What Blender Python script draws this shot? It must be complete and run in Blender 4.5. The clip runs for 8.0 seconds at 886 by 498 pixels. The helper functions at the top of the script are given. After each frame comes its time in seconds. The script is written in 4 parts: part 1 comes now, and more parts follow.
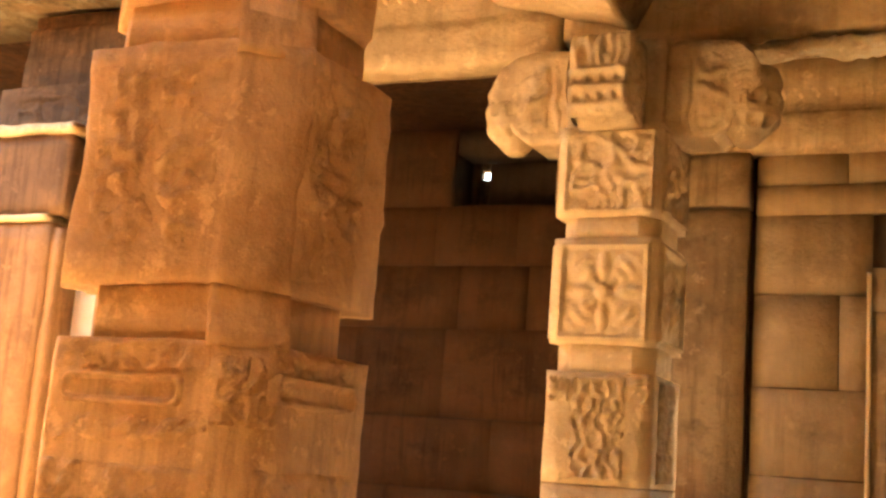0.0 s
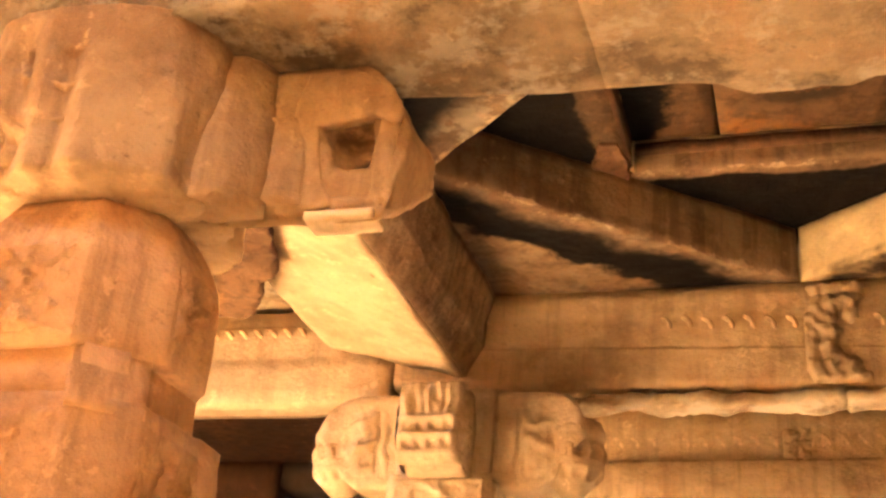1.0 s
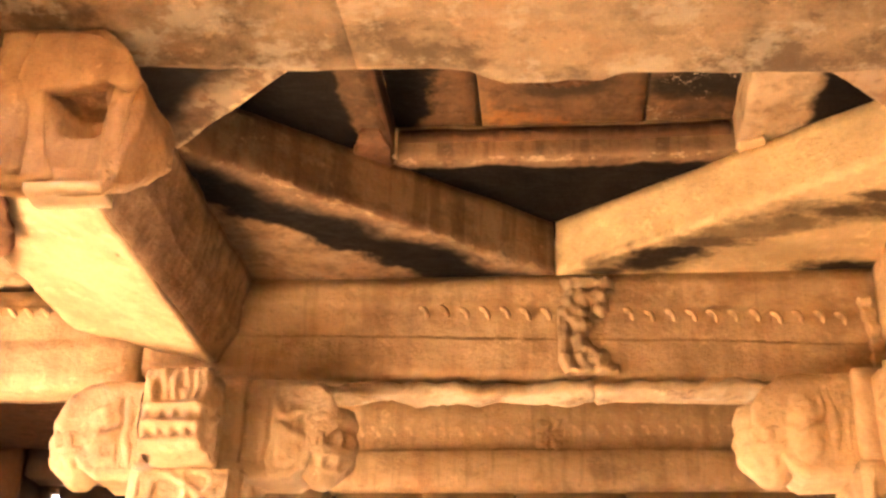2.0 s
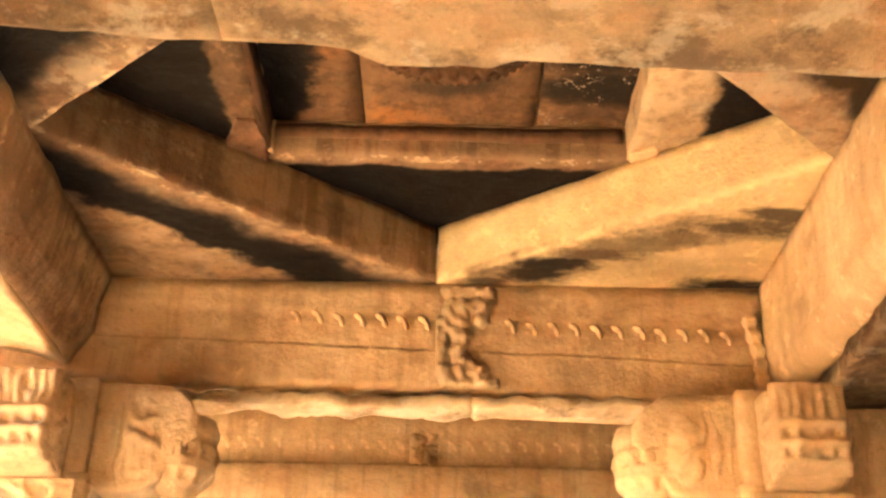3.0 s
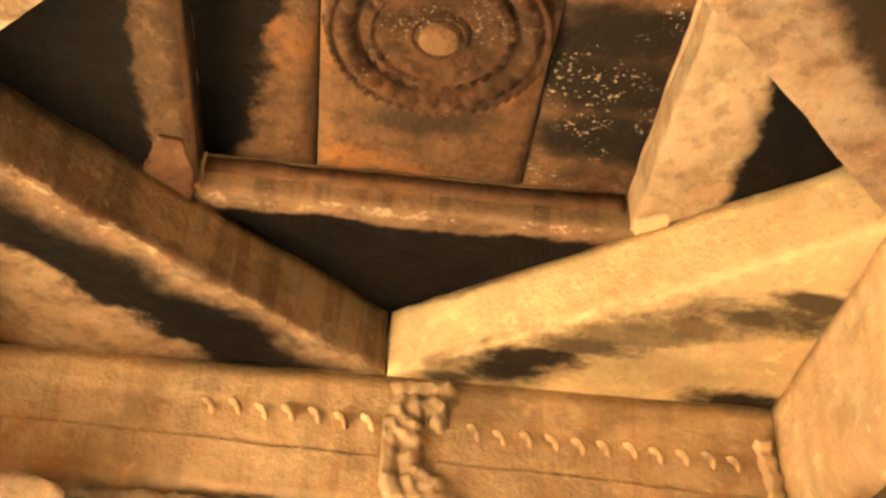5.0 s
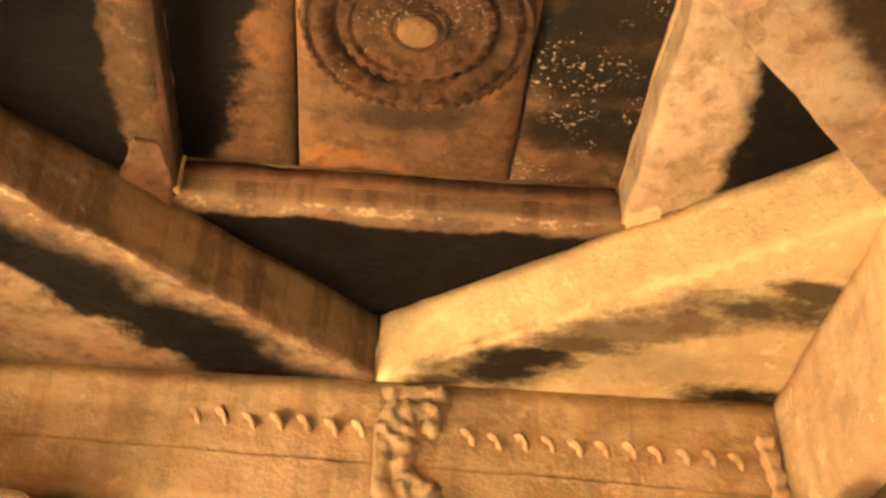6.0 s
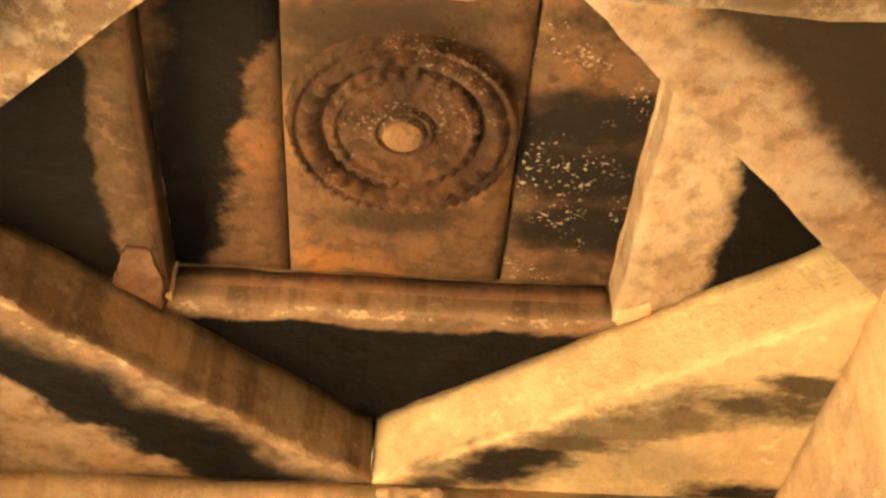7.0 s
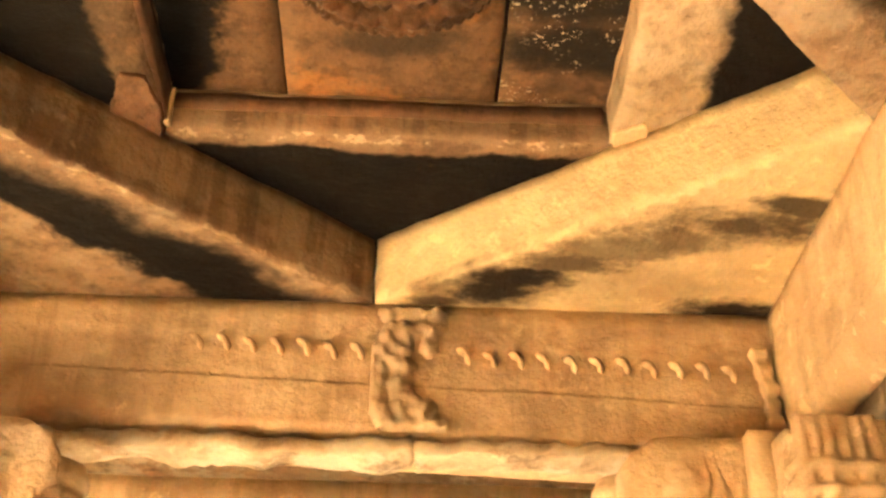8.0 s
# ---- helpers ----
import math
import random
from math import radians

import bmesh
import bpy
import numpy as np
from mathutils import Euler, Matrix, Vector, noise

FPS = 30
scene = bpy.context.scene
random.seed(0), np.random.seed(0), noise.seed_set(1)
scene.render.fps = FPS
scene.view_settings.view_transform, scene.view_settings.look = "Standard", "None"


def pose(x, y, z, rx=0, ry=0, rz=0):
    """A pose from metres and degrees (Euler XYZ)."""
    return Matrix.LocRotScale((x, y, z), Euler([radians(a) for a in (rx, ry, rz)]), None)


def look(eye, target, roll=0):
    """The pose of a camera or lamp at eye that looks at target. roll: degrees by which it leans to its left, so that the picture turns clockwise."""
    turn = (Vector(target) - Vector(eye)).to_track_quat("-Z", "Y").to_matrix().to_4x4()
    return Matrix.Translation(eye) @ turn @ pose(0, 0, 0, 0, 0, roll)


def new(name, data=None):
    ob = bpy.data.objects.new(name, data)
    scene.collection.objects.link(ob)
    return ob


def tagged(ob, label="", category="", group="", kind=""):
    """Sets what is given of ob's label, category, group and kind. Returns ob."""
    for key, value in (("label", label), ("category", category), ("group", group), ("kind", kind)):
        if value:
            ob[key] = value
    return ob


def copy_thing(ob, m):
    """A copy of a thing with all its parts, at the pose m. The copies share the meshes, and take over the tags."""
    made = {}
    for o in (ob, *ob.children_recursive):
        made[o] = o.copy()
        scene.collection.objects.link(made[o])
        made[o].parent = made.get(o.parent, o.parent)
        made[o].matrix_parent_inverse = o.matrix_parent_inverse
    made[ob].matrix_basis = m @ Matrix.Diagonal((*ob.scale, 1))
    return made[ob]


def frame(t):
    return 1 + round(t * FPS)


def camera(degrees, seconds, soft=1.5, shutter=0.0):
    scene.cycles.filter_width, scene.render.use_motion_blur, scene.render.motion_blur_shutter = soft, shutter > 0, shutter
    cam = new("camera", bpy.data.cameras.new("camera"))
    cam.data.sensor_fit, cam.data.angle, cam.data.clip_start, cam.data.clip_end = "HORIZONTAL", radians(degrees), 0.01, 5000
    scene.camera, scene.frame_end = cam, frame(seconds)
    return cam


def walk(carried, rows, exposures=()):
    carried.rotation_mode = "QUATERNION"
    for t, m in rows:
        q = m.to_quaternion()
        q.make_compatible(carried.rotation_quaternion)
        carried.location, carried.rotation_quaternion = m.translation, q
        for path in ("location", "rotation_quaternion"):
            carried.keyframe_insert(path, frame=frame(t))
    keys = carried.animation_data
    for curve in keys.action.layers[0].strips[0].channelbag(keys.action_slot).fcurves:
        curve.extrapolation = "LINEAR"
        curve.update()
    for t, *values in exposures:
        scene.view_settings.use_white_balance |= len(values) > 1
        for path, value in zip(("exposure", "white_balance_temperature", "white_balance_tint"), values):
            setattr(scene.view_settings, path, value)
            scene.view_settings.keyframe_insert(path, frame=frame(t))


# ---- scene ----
cam = camera(40.0, 8.0, soft=2.7)
PATH = [
    (0, (-0.012, -3.838, 1.372), (-0.846, -2.055, 1.726), 4.4),
    (0.5, (-0.031, -3.855, 1.435), (-0.738, -2.104, 2.094), 4.8),
    (1, (-0.044, -3.855, 1.466), (-0.589, -2.14, 2.34), 4.4),
    (1.5, (-0.052, -3.789, 1.498), (-0.418, -2.035, 2.387), 2.7),
    (2, (0.021, -3.733, 1.519), (-0.169, -1.942, 2.389), 1.4),
    (3.5, (0.05, -3.222, 1.639), (0.082, -1.454, 2.574), 1.8),
    (4, (0.095, -2.923, 1.623), (0.112, -1.215, 2.664), 3.7),
    (4.5, (0.0, -2.637, 1.669), (0.058, -0.986, 2.797), 3.4),
    (5, (-0.096, -2.388, 1.673), (0.023, -0.775, 2.849), 2.8),
    (6.5, (0.005, -2.271, 1.69), (0.105, -0.7, 2.922), 0.7),
    (7, (0.032, -2.304, 1.681), (0.117, -0.806, 3.004), 0.7),
    (7.5, (0.052, -2.328, 1.69), (0.131, -0.8, 2.978), 0.8),
    (8, (0.127, -2.352, 1.695), (0.182, -0.668, 2.772), 1.0),
]
walk(cam, [(t, look(e, g, r)) for t, e, g, r in PATH], [(0.0, 5.20, 7950, 8), (0.5, 5.60, 7800, 14), (1.0, 6.0, 7200, 16), (2.0, 6.34, 6700, 20), (3.5, 6.62, 6270, 4), (4.5, 6.57, 6250, 2), (5.0, 6.62, 6170, -1), (6.4, 6.54, 6300, 4), (7.0, 6.64, 6150, -4), (8.0, 6.68, 6230, 0)])

# ---- sky and sun ----
world = bpy.data.worlds.new("world")
scene.world = world
world.use_nodes = True
wn = world.node_tree
sky = wn.nodes.new("ShaderNodeTexSky")
sky.sky_type, sky.sun_disc = "NISHITA", False
SUN_DIR = Vector((-0.32, 0.0, 1.0)).normalized()      # towards the sun
sky.sun_elevation = math.asin(SUN_DIR.z)
sky.sun_rotation = math.atan2(SUN_DIR.x, SUN_DIR.y)
wn.links.new(sky.outputs[0], wn.nodes["Background"].inputs[0])
wn.nodes["Background"].inputs[1].default_value = 0.10
sun_data = bpy.data.lights.new("sun", "SUN")
sun_data.energy, sun_data.angle, sun_data.color = 5.0, radians(0.5), (1.0, 0.90, 0.74)
sun = new("sun", sun_data)
sun.matrix_world = look(SUN_DIR * 30, (0, 0, 0))


# ---- materials ----
class Nodes:
    """Short way of writing a node material."""

    def __init__(self, name):
        self.mat = bpy.data.materials.new(name)
        self.mat.use_nodes = True
        self.tree = self.mat.node_tree
        self.bsdf = self.tree.nodes["Principled BSDF"]

    def add(self, kind):
        return self.tree.nodes.new(kind)

    def link(self, a, b):
        self.tree.links.new(a, b)

    def put(self, socket, value):
        if isinstance(value, bpy.types.NodeSocket):
            self.link(value, socket)
        else:
            socket.default_value = value

    def math(self, op, a, b=0.0, c=0.0):
        node = self.add("ShaderNodeMath")
        node.operation = op
        for k, v in enumerate((a, b, c)):
            self.put(node.inputs[k], v)
        return node.outputs[0]

    def noise(self, vec, scale, detail=4.0, rough=0.55):
        node = self.add("ShaderNodeTexNoise")
        self.link(vec, node.inputs["Vector"])
        node.inputs["Scale"].default_value = scale
        node.inputs["Detail"].default_value = detail
        node.inputs["Roughness"].default_value = rough
        return node.outputs["Fac"]

    def ramp(self, fac, lo, hi, a=0.0, b=1.0):
        node = self.add("ShaderNodeMapRange")
        node.interpolation_type = "SMOOTHSTEP"
        self.put(node.inputs[0], fac)
        for k, v in enumerate((lo, hi, a, b)):
            node.inputs[k + 1].default_value = v
        return node.outputs[0]

    def mix(self, fac, a, b, mode="MIX"):
        node = self.add("ShaderNodeMix")
        node.data_type, node.blend_type = "RGBA", mode
        self.put(node.inputs[0], fac)
        for k, v in ((6, a), (7, b)):
            self.put(node.inputs[k], (*v, 1.0) if isinstance(v, tuple) else v)
        return node.outputs[2]

    def scaled(self, vec, s):
        node = self.add("ShaderNodeMapping")
        self.link(vec, node.inputs[0])
        node.inputs[3].default_value = s
        return node.outputs[0]


def stone(name, light=(0.46, 0.32, 0.19), dark=(0.25, 0.155, 0.085), rust=(0.38, 0.19, 0.08), bump=0.75, streak=0.5,
          bands=(), blobs=(), soot=(0.0055, 0.0042, 0.003), lime=0.0, specks=0.0, rustiness=0.45, patches=0.5, rims=(), under=None):
    """Weathered granite. bands: soot stains, on the inner slabs shade too, between two distances from a line, (nx, ny,
    px, py, lo, hi, ragged, soft);
    blobs: round soot stains (x, y, radius, ragged, strength), kept below the height under; rims: flaked pale arrises
    with painted glint (nx, ny, px, py, width, top)."""
    n = Nodes(name)
    where = n.add("ShaderNodeNewGeometry").outputs["Position"]
    shift = n.add("ShaderNodeObjectInfo").outputs["Random"]
    big = n.noise(where, 1.3, 5, 0.6)
    mid = n.noise(where, 6.5, 6, 0.65)
    fine = n.noise(where, 70.0, 3, 0.7)
    grain = n.noise(where, 240.0, 2, 0.6)
    drip = n.noise(n.scaled(where, (9.0, 9.0, 0.7)), 1.6, 5, 0.6)
    col = n.mix(n.ramp(n.math("ADD", n.math("MULTIPLY", big, 0.6), n.math("MULTIPLY", mid, 0.4)), 0.40, 0.59), dark, light)
    col = n.mix(n.math("MULTIPLY", n.ramp(n.noise(where, 2.7, 5, 0.7), 0.52, 0.70), rustiness), col, rust)
    col = n.mix(n.math("MULTIPLY", n.ramp(drip, 0.48, 0.63), streak), col, tuple(c * 0.5 for c in dark))
    flake = n.ramp(n.noise(where, 8.0, 7, 0.72), 0.585, 0.62)
    col = n.mix(n.math("MULTIPLY", flake, 0.5), col, tuple(min(1, c * 1.3) for c in light))
    col = n.mix(n.math("MULTIPLY", n.ramp(fine, 0.56, 0.74), 0.32), col, tuple(c * 0.6 for c in dark))
    col = n.mix(n.math("MULTIPLY", n.ramp(grain, 0.5, 0.7), 0.22), col, tuple(min(1, c * 1.35) for c in light))
    scuff = n.ramp(n.noise(n.scaled(where, (1.0, 1.0, 1.6)), 15.0, 6, 0.75), 0.60, 0.66)
    col = n.mix(n.math("MULTIPLY", scuff, 0.38), col, tuple(c * 0.55 for c in dark))
    pits = n.ramp(n.noise(where, 30.0, 4, 0.65), 0.66, 0.76)
    col = n.mix(n.math("MULTIPLY", pits, 0.4), col, tuple(c * 0.4 for c in dark))
    patina = n.ramp(n.noise(n.scaled(where, (1.0, 1.0, 1.5)), 2.3, 8, 0.72), 0.51, 0.64)
    col = n.mix(n.math("MULTIPLY", patina, patches), col, tuple(c * 0.48 for c in dark))
    if lime:
        col = n.mix(n.math("MULTIPLY", n.ramp(n.noise(where, 5.0, 6, 0.7), 0.50, 0.60), lime), col, (0.52, 0.46, 0.33))
    col = n.mix(n.math("MULTIPLY", shift, 0.22), col, tuple(c * 0.75 for c in dark))
    # raised edges tinted lighter: wear together with a painted bright glint
    worn = n.ramp(n.math("ADD", n.add("ShaderNodeNewGeometry").outputs["Pointiness"], n.math("MULTIPLY", n.math("SUBTRACT", fine, 0.5), 0.05)), 0.53, 0.62)
    col = n.mix(n.math("MULTIPLY", worn, 0.55), col, tuple(min(1, c * 1.3) for c in light))
    xyz = n.add("ShaderNodeSeparateXYZ")
    n.link(where, xyz.inputs[0])
    X, Y = xyz.outputs[0], xyz.outputs[1]
    stain = None
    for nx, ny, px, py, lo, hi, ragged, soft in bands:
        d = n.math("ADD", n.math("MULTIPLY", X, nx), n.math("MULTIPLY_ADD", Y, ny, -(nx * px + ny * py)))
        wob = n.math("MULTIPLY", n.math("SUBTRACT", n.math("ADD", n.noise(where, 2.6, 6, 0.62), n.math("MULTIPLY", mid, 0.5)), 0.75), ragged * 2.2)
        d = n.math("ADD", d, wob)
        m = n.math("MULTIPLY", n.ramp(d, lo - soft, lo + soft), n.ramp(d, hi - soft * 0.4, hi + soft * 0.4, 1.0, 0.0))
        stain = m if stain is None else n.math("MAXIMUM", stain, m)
    for bx, by, r, ragged, strength in blobs:
        dx, dy = n.math("MULTIPLY", n.math("SUBTRACT", X, bx), 0.5), n.math("MULTIPLY", n.math("SUBTRACT", Y, by), 1.25)
        d = n.math("SQRT", n.math("ADD", n.math("MULTIPLY", dx, dx), n.math("MULTIPLY", dy, dy)))
        d = n.math("ADD", d, n.math("MULTIPLY", n.math("SUBTRACT", n.noise(n.scaled(where, (0.7, 1.1, 1.0)), 4.0, 7, 0.66), 0.5), ragged * 6))
        d = n.math("ADD", d, n.math("MULTIPLY", n.math("SUBTRACT", n.noise(where, 18.0, 5, 0.7), 0.5), ragged * 1.5))
        m = n.ramp(d, r * 0.4, r * 1.4, strength, 0.0)
        stain = m if stain is None else n.math("MAXIMUM", stain, m)
    if under is not None:
        stain = n.math("MULTIPLY", stain, n.ramp(xyz.outputs[2], under, under + 0.03, 1.0, 0.0))
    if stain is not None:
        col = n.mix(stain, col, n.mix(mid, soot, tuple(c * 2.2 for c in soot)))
    # pale line along the lower arris paints its glint
    for nx, ny, px, py, width, top in rims:
        d = n.math("ADD", n.math("MULTIPLY", X, nx), n.math("MULTIPLY_ADD", Y, ny, -(nx * px + ny * py)))
        wob = n.math("MULTIPLY", n.math("SUBTRACT", n.noise(where, 9.0, 6, 0.7), 0.5), 0.16)
        m = n.math("MULTIPLY", n.ramp(n.math("ADD", d, wob), width - 0.012, width + 0.012, 1.0, 0.0), n.ramp(n.math("ADD", xyz.outputs[2], wob), top, top + 0.012, 1.0, 0.0))
        col = n.mix(n.math("MULTIPLY", n.math("MULTIPLY", m, n.ramp(mid, 0.38, 0.55)), 0.65), col, (0.66, 0.50, 0.31))
    if specks:
        flakes = n.math("MULTIPLY", n.ramp(n.noise(where, 75.0, 2, 0.5), 0.60, 0.66), n.ramp(n.noise(where, 4.0, 3, 0.6), 0.47, 0.58))
        col = n.mix(n.math("MULTIPLY", flakes, specks), col, (0.42, 0.34, 0.23))
    n.link(col, n.bsdf.inputs["Base Color"])
    n.put(n.bsdf.inputs["Roughness"], n.ramp(mid, 0.3, 0.7, 0.74, 0.95))
    n.bsdf.inputs["Specular IOR Level"].default_value = 0.12
    h = n.math("ADD", n.math("MULTIPLY", mid, 1.0), n.math("ADD", n.math("MULTIPLY", fine, 0.13), n.math("MULTIPLY", pits, -0.25)))
    b = n.add("ShaderNodeBump")
    b.inputs["Strength"].default_value = bump
    b.inputs["Distance"].default_value = 0.03
    n.link(h, b.inputs["Height"])
    n.link(b.outputs[0], n.bsdf.inputs["Normal"])
    return n.mat


M_STONE = stone("tan_granite")
M_BEAM = stone("beam_granite", light=(0.68, 0.49, 0.285), dark=(0.48, 0.315, 0.17), streak=0.35)
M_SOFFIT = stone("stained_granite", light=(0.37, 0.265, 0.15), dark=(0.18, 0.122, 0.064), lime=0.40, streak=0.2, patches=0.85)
# pale stone, raised further to carry the highlights of the lit faces
M_PALE = stone("pale_granite", light=(0.78, 0.58, 0.34), dark=(0.58, 0.40, 0.22), streak=0.2, rustiness=0.25, patches=0.3)
M_CAP = stone("orange_granite", light=(0.50, 0.32, 0.16), dark=(0.31, 0.175, 0.085), streak=0.3, patches=0.3)
M_BROWN = stone("brown_granite", light=(0.20, 0.11, 0.058), dark=(0.11, 0.06, 0.032))
M_ROSE = stone("rose_granite", light=(0.33, 0.18, 0.09), dark=(0.23, 0.115, 0.055), patches=0.3)
M_HONEY = stone("honey_granite", light=(0.58, 0.43, 0.26), dark=(0.40, 0.28, 0.16), streak=0.2, rustiness=0.25, patches=0.3)
M_RED = stone("reddish_granite", light=(0.64, 0.37, 0.18), dark=(0.44, 0.23, 0.105), rust=(0.38, 0.17, 0.06), streak=0.45)
M_WALL = stone("wall_granite", light=(0.41, 0.285, 0.16), dark=(0.22, 0.142, 0.077), streak=0.55)
M_GROUND = stone("courtyard_granite", light=(0.46, 0.34, 0.215), dark=(0.34, 0.235, 0.14), streak=0.0, rustiness=0.2)
M_LIME = stone("limewashed_granite", light=(0.54, 0.42, 0.26), dark=(0.24, 0.16, 0.085), lime=0.65, streak=0.2, patches=0.8)
# dark tone stands in for the shade of the passage
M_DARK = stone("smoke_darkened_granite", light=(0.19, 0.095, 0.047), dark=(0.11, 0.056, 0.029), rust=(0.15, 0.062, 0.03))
# pale tone carries the strong light on the left soffit
M_LITSOFFIT = stone("pale_flaked_granite", light=(0.64, 0.48, 0.285), dark=(0.46, 0.32, 0.175), streak=0.0, rustiness=0.4, patches=0.3)
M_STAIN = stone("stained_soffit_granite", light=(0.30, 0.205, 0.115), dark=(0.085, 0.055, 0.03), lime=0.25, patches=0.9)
M_JOINT = stone("dark_joint", light=(0.12, 0.08, 0.05), dark=(0.06, 0.04, 0.025))


# ---- builders ----
def thing(name, label, category, group="", kind="thing", at=(0, 0, 0)):
    ob = new(name)
    ob.location = at
    ob.empty_display_size = 0.1
    return tagged(ob, label, category, group, kind)


def to_mesh(name, bm, mat, smooth=True):
    me = bpy.data.meshes.new(name)
    bmesh.ops.recalc_face_normals(bm, faces=bm.faces)
    bm.to_mesh(me)
    bm.free()
    me.materials.append(mat)
    if smooth:
        me.polygons.foreach_set("use_smooth", [True] * len(me.polygons))
    return me


def part(name, bm, mat, parent, label="", at=None):
    ob = new(name, to_mesh(name, bm, mat))
    ob.parent = parent
    if parent is not None and at is None:
        ob.matrix_parent_inverse = Matrix.Identity(4) if parent.parent else Matrix.Translation(-parent.location)
    if at is not None:
        ob.location = at
    return tagged(ob, label) if label else ob


def wear(bm, rough, freq=3.0, seed=0.0):
    """Uneven old stone: two scales of displacement."""
    off = Vector((seed * 3.7, seed * 1.9, seed * 2.3))
    for v in bm.verts:
        p = v.co
        v.co = p + (noise.noise_vector(p * freq + off) * rough + noise.noise_vector(p * freq * 4.3 + off) * rough * 0.45)


def cuts(bm, step):
    """Slices a mesh so that it can be worn."""
    for axis in range(3):
        lo = min(v.co[axis] for v in bm.verts)
        hi = max(v.co[axis] for v in bm.verts)
        n = int((hi - lo) / step)
        for k in range(1, n + 1):
            at = Vector((0, 0, 0))
            at[axis] = lo + (hi - lo) * k / (n + 1)
            no = Vector((0, 0, 0))
            no[axis] = 1
            bmesh.ops.bisect_plane(bm, geom=bm.verts[:] + bm.edges[:] + bm.faces[:], plane_co=at, plane_no=no, dist=1e-5)


def prism(poly, lo, hi, m=None, bevel=0.015, step=0.14, rough=0.007, freq=3.0, seed=0.0):
    """A worn stone: a polygon in the plane, drawn out from lo to hi along its normal, then placed by m."""
    bm = bmesh.new()
    a = [bm.verts.new((x, y, lo)) for x, y in poly]
    b = [bm.verts.new((x, y, hi)) for x, y in poly]
    bm.faces.new(a[::-1])
    bm.faces.new(b)
    for k in range(len(poly)):
        bm.faces.new((a[k], a[(k + 1) % len(poly)], b[(k + 1) % len(poly)], b[k]))
    if bevel:
        sharp = [e for e in bm.edges if e.calc_face_angle(0) > 0.5]
        bmesh.ops.bevel(bm, geom=sharp, offset=bevel, segments=2, profile=0.6, affect="EDGES", clamp_overlap=True)
    if m is not None:
        bm.transform(m)
    if step:
        cuts(bm, step)
    if rough:
        wear(bm, rough, freq, seed)
    return bm


def box(x0, x1, y0, y1, z0, z1, **kw):
    return prism([(x0, y0), (x1, y0), (x1, y1), (x0, y1)], z0, z1, **kw)


ALONG_X = Matrix(((0, 0, 1, 0), (1, 0, 0, 0), (0, 1, 0, 0), (0, 0, 0, 1)))     # profile (y, z), drawn along x
ALONG_Y = Matrix(((1, 0, 0, 0), (0, 0, 1, 0), (0, 1, 0, 0), (0, 0, 0, 1)))     # profile (x, z), drawn along y


def lathe(profile, segs=32, scallop=0.0, lobes=8, rough=0.004):
    """A turned form about z from (radius, z) pairs, lobed like a lotus."""
    bm = bmesh.new()
    rings = []
    for r, z in profile:
        ring = []
        for k in range(segs):
            a = 2 * math.pi * k / segs
            rr = r * (1 + scallop * abs(math.cos(a * lobes / 2)) - scallop * 0.5)
            ring.append(bm.verts.new((rr * math.cos(a), rr * math.sin(a), z)))
        rings.append(ring)
    for p, q in zip(rings, rings[1:]):
        for k in range(segs):
            bm.faces.new((p[k], p[(k + 1) % segs], q[(k + 1) % segs], q[k]))
    bm.faces.new(rings[0][::-1])
    bm.faces.new(rings[-1])
    if rough:
        wear(bm, rough, 9.0)
    return bm


def relief(width, height, deep, form, m, back=0.02, step=0.011):
    """A carved panel: a grid whose height follows form(u, v), u and v from -1 to 1, closed at its sides."""
    nx, ny = max(8, int(width / step)), max(8, int(height / step))
    bm = bmesh.new()
    grid = []
    for j in range(ny + 1):
        row = []
        for i in range(nx + 1):
            u, v = 2 * i / nx - 1, 2 * j / ny - 1
            edge = i in (0, nx) or j in (0, ny)
            h = form(u, v)
            row.append(None if h < -0.5 else bm.verts.new((u * width / 2, v * height / 2, -back if edge else deep * h)))
        grid.append(row)
    for j in range(ny):
        for i in range(nx):
            quad = (grid[j][i], grid[j][i + 1], grid[j + 1][i + 1], grid[j + 1][i])
            if None not in quad:
                bm.faces.new(quad)
    bm.transform(m)
    return bm


def border(u, v, w=0.86):
    return 1.0 if max(abs(u), abs(v)) > w else 0.0


def scrolls(seed, size=3.2, aspect=1.0, framed=True):
    """Worn scrollwork: folded ridges."""
    off = Vector((seed * 5.1, seed * 2.7, seed))

    def form(u, v):
        p = Vector((u * size, v * size * aspect, 0)) + off
        w = noise.noise_vector(p * 0.6)
        q = p * 0.75 + w * 1.5
        ridge = 1 - abs(noise.noise(q)) * 3.0
        fine = 1 - abs(noise.noise(q * 2.3)) * 2.6
        h = max(0, ridge) * 0.8 + max(0, fine) * 0.35 - 0.15
        if framed:
            return max(border(u, v, 0.9) * 0.8, h)
        return h * max(0.0, 1 - (u * u) ** 3) * max(0.0, 1 - (v * v) ** 4)
    return form


def lotus(u, v):
    """An open flower with a boss, four long petals to the corners, in a frame."""
    r, a = math.hypot(u, v), math.atan2(v, u)
    boss = max(0, 1 - (r / 0.2) ** 4) * 1.1
    petals = max(0, abs(math.cos(2 * (a - math.pi / 4))) ** 3 - abs(r - 0.6) * 1.25) * (0.75 + 0.25 * math.cos(r * 26))
    small = max(0, abs(math.cos(2 * a)) ** 6 - abs(r - 0.45) * 2.2) * 0.9
    return max(border(u, v, 0.88) * 0.7, boss, petals, small)


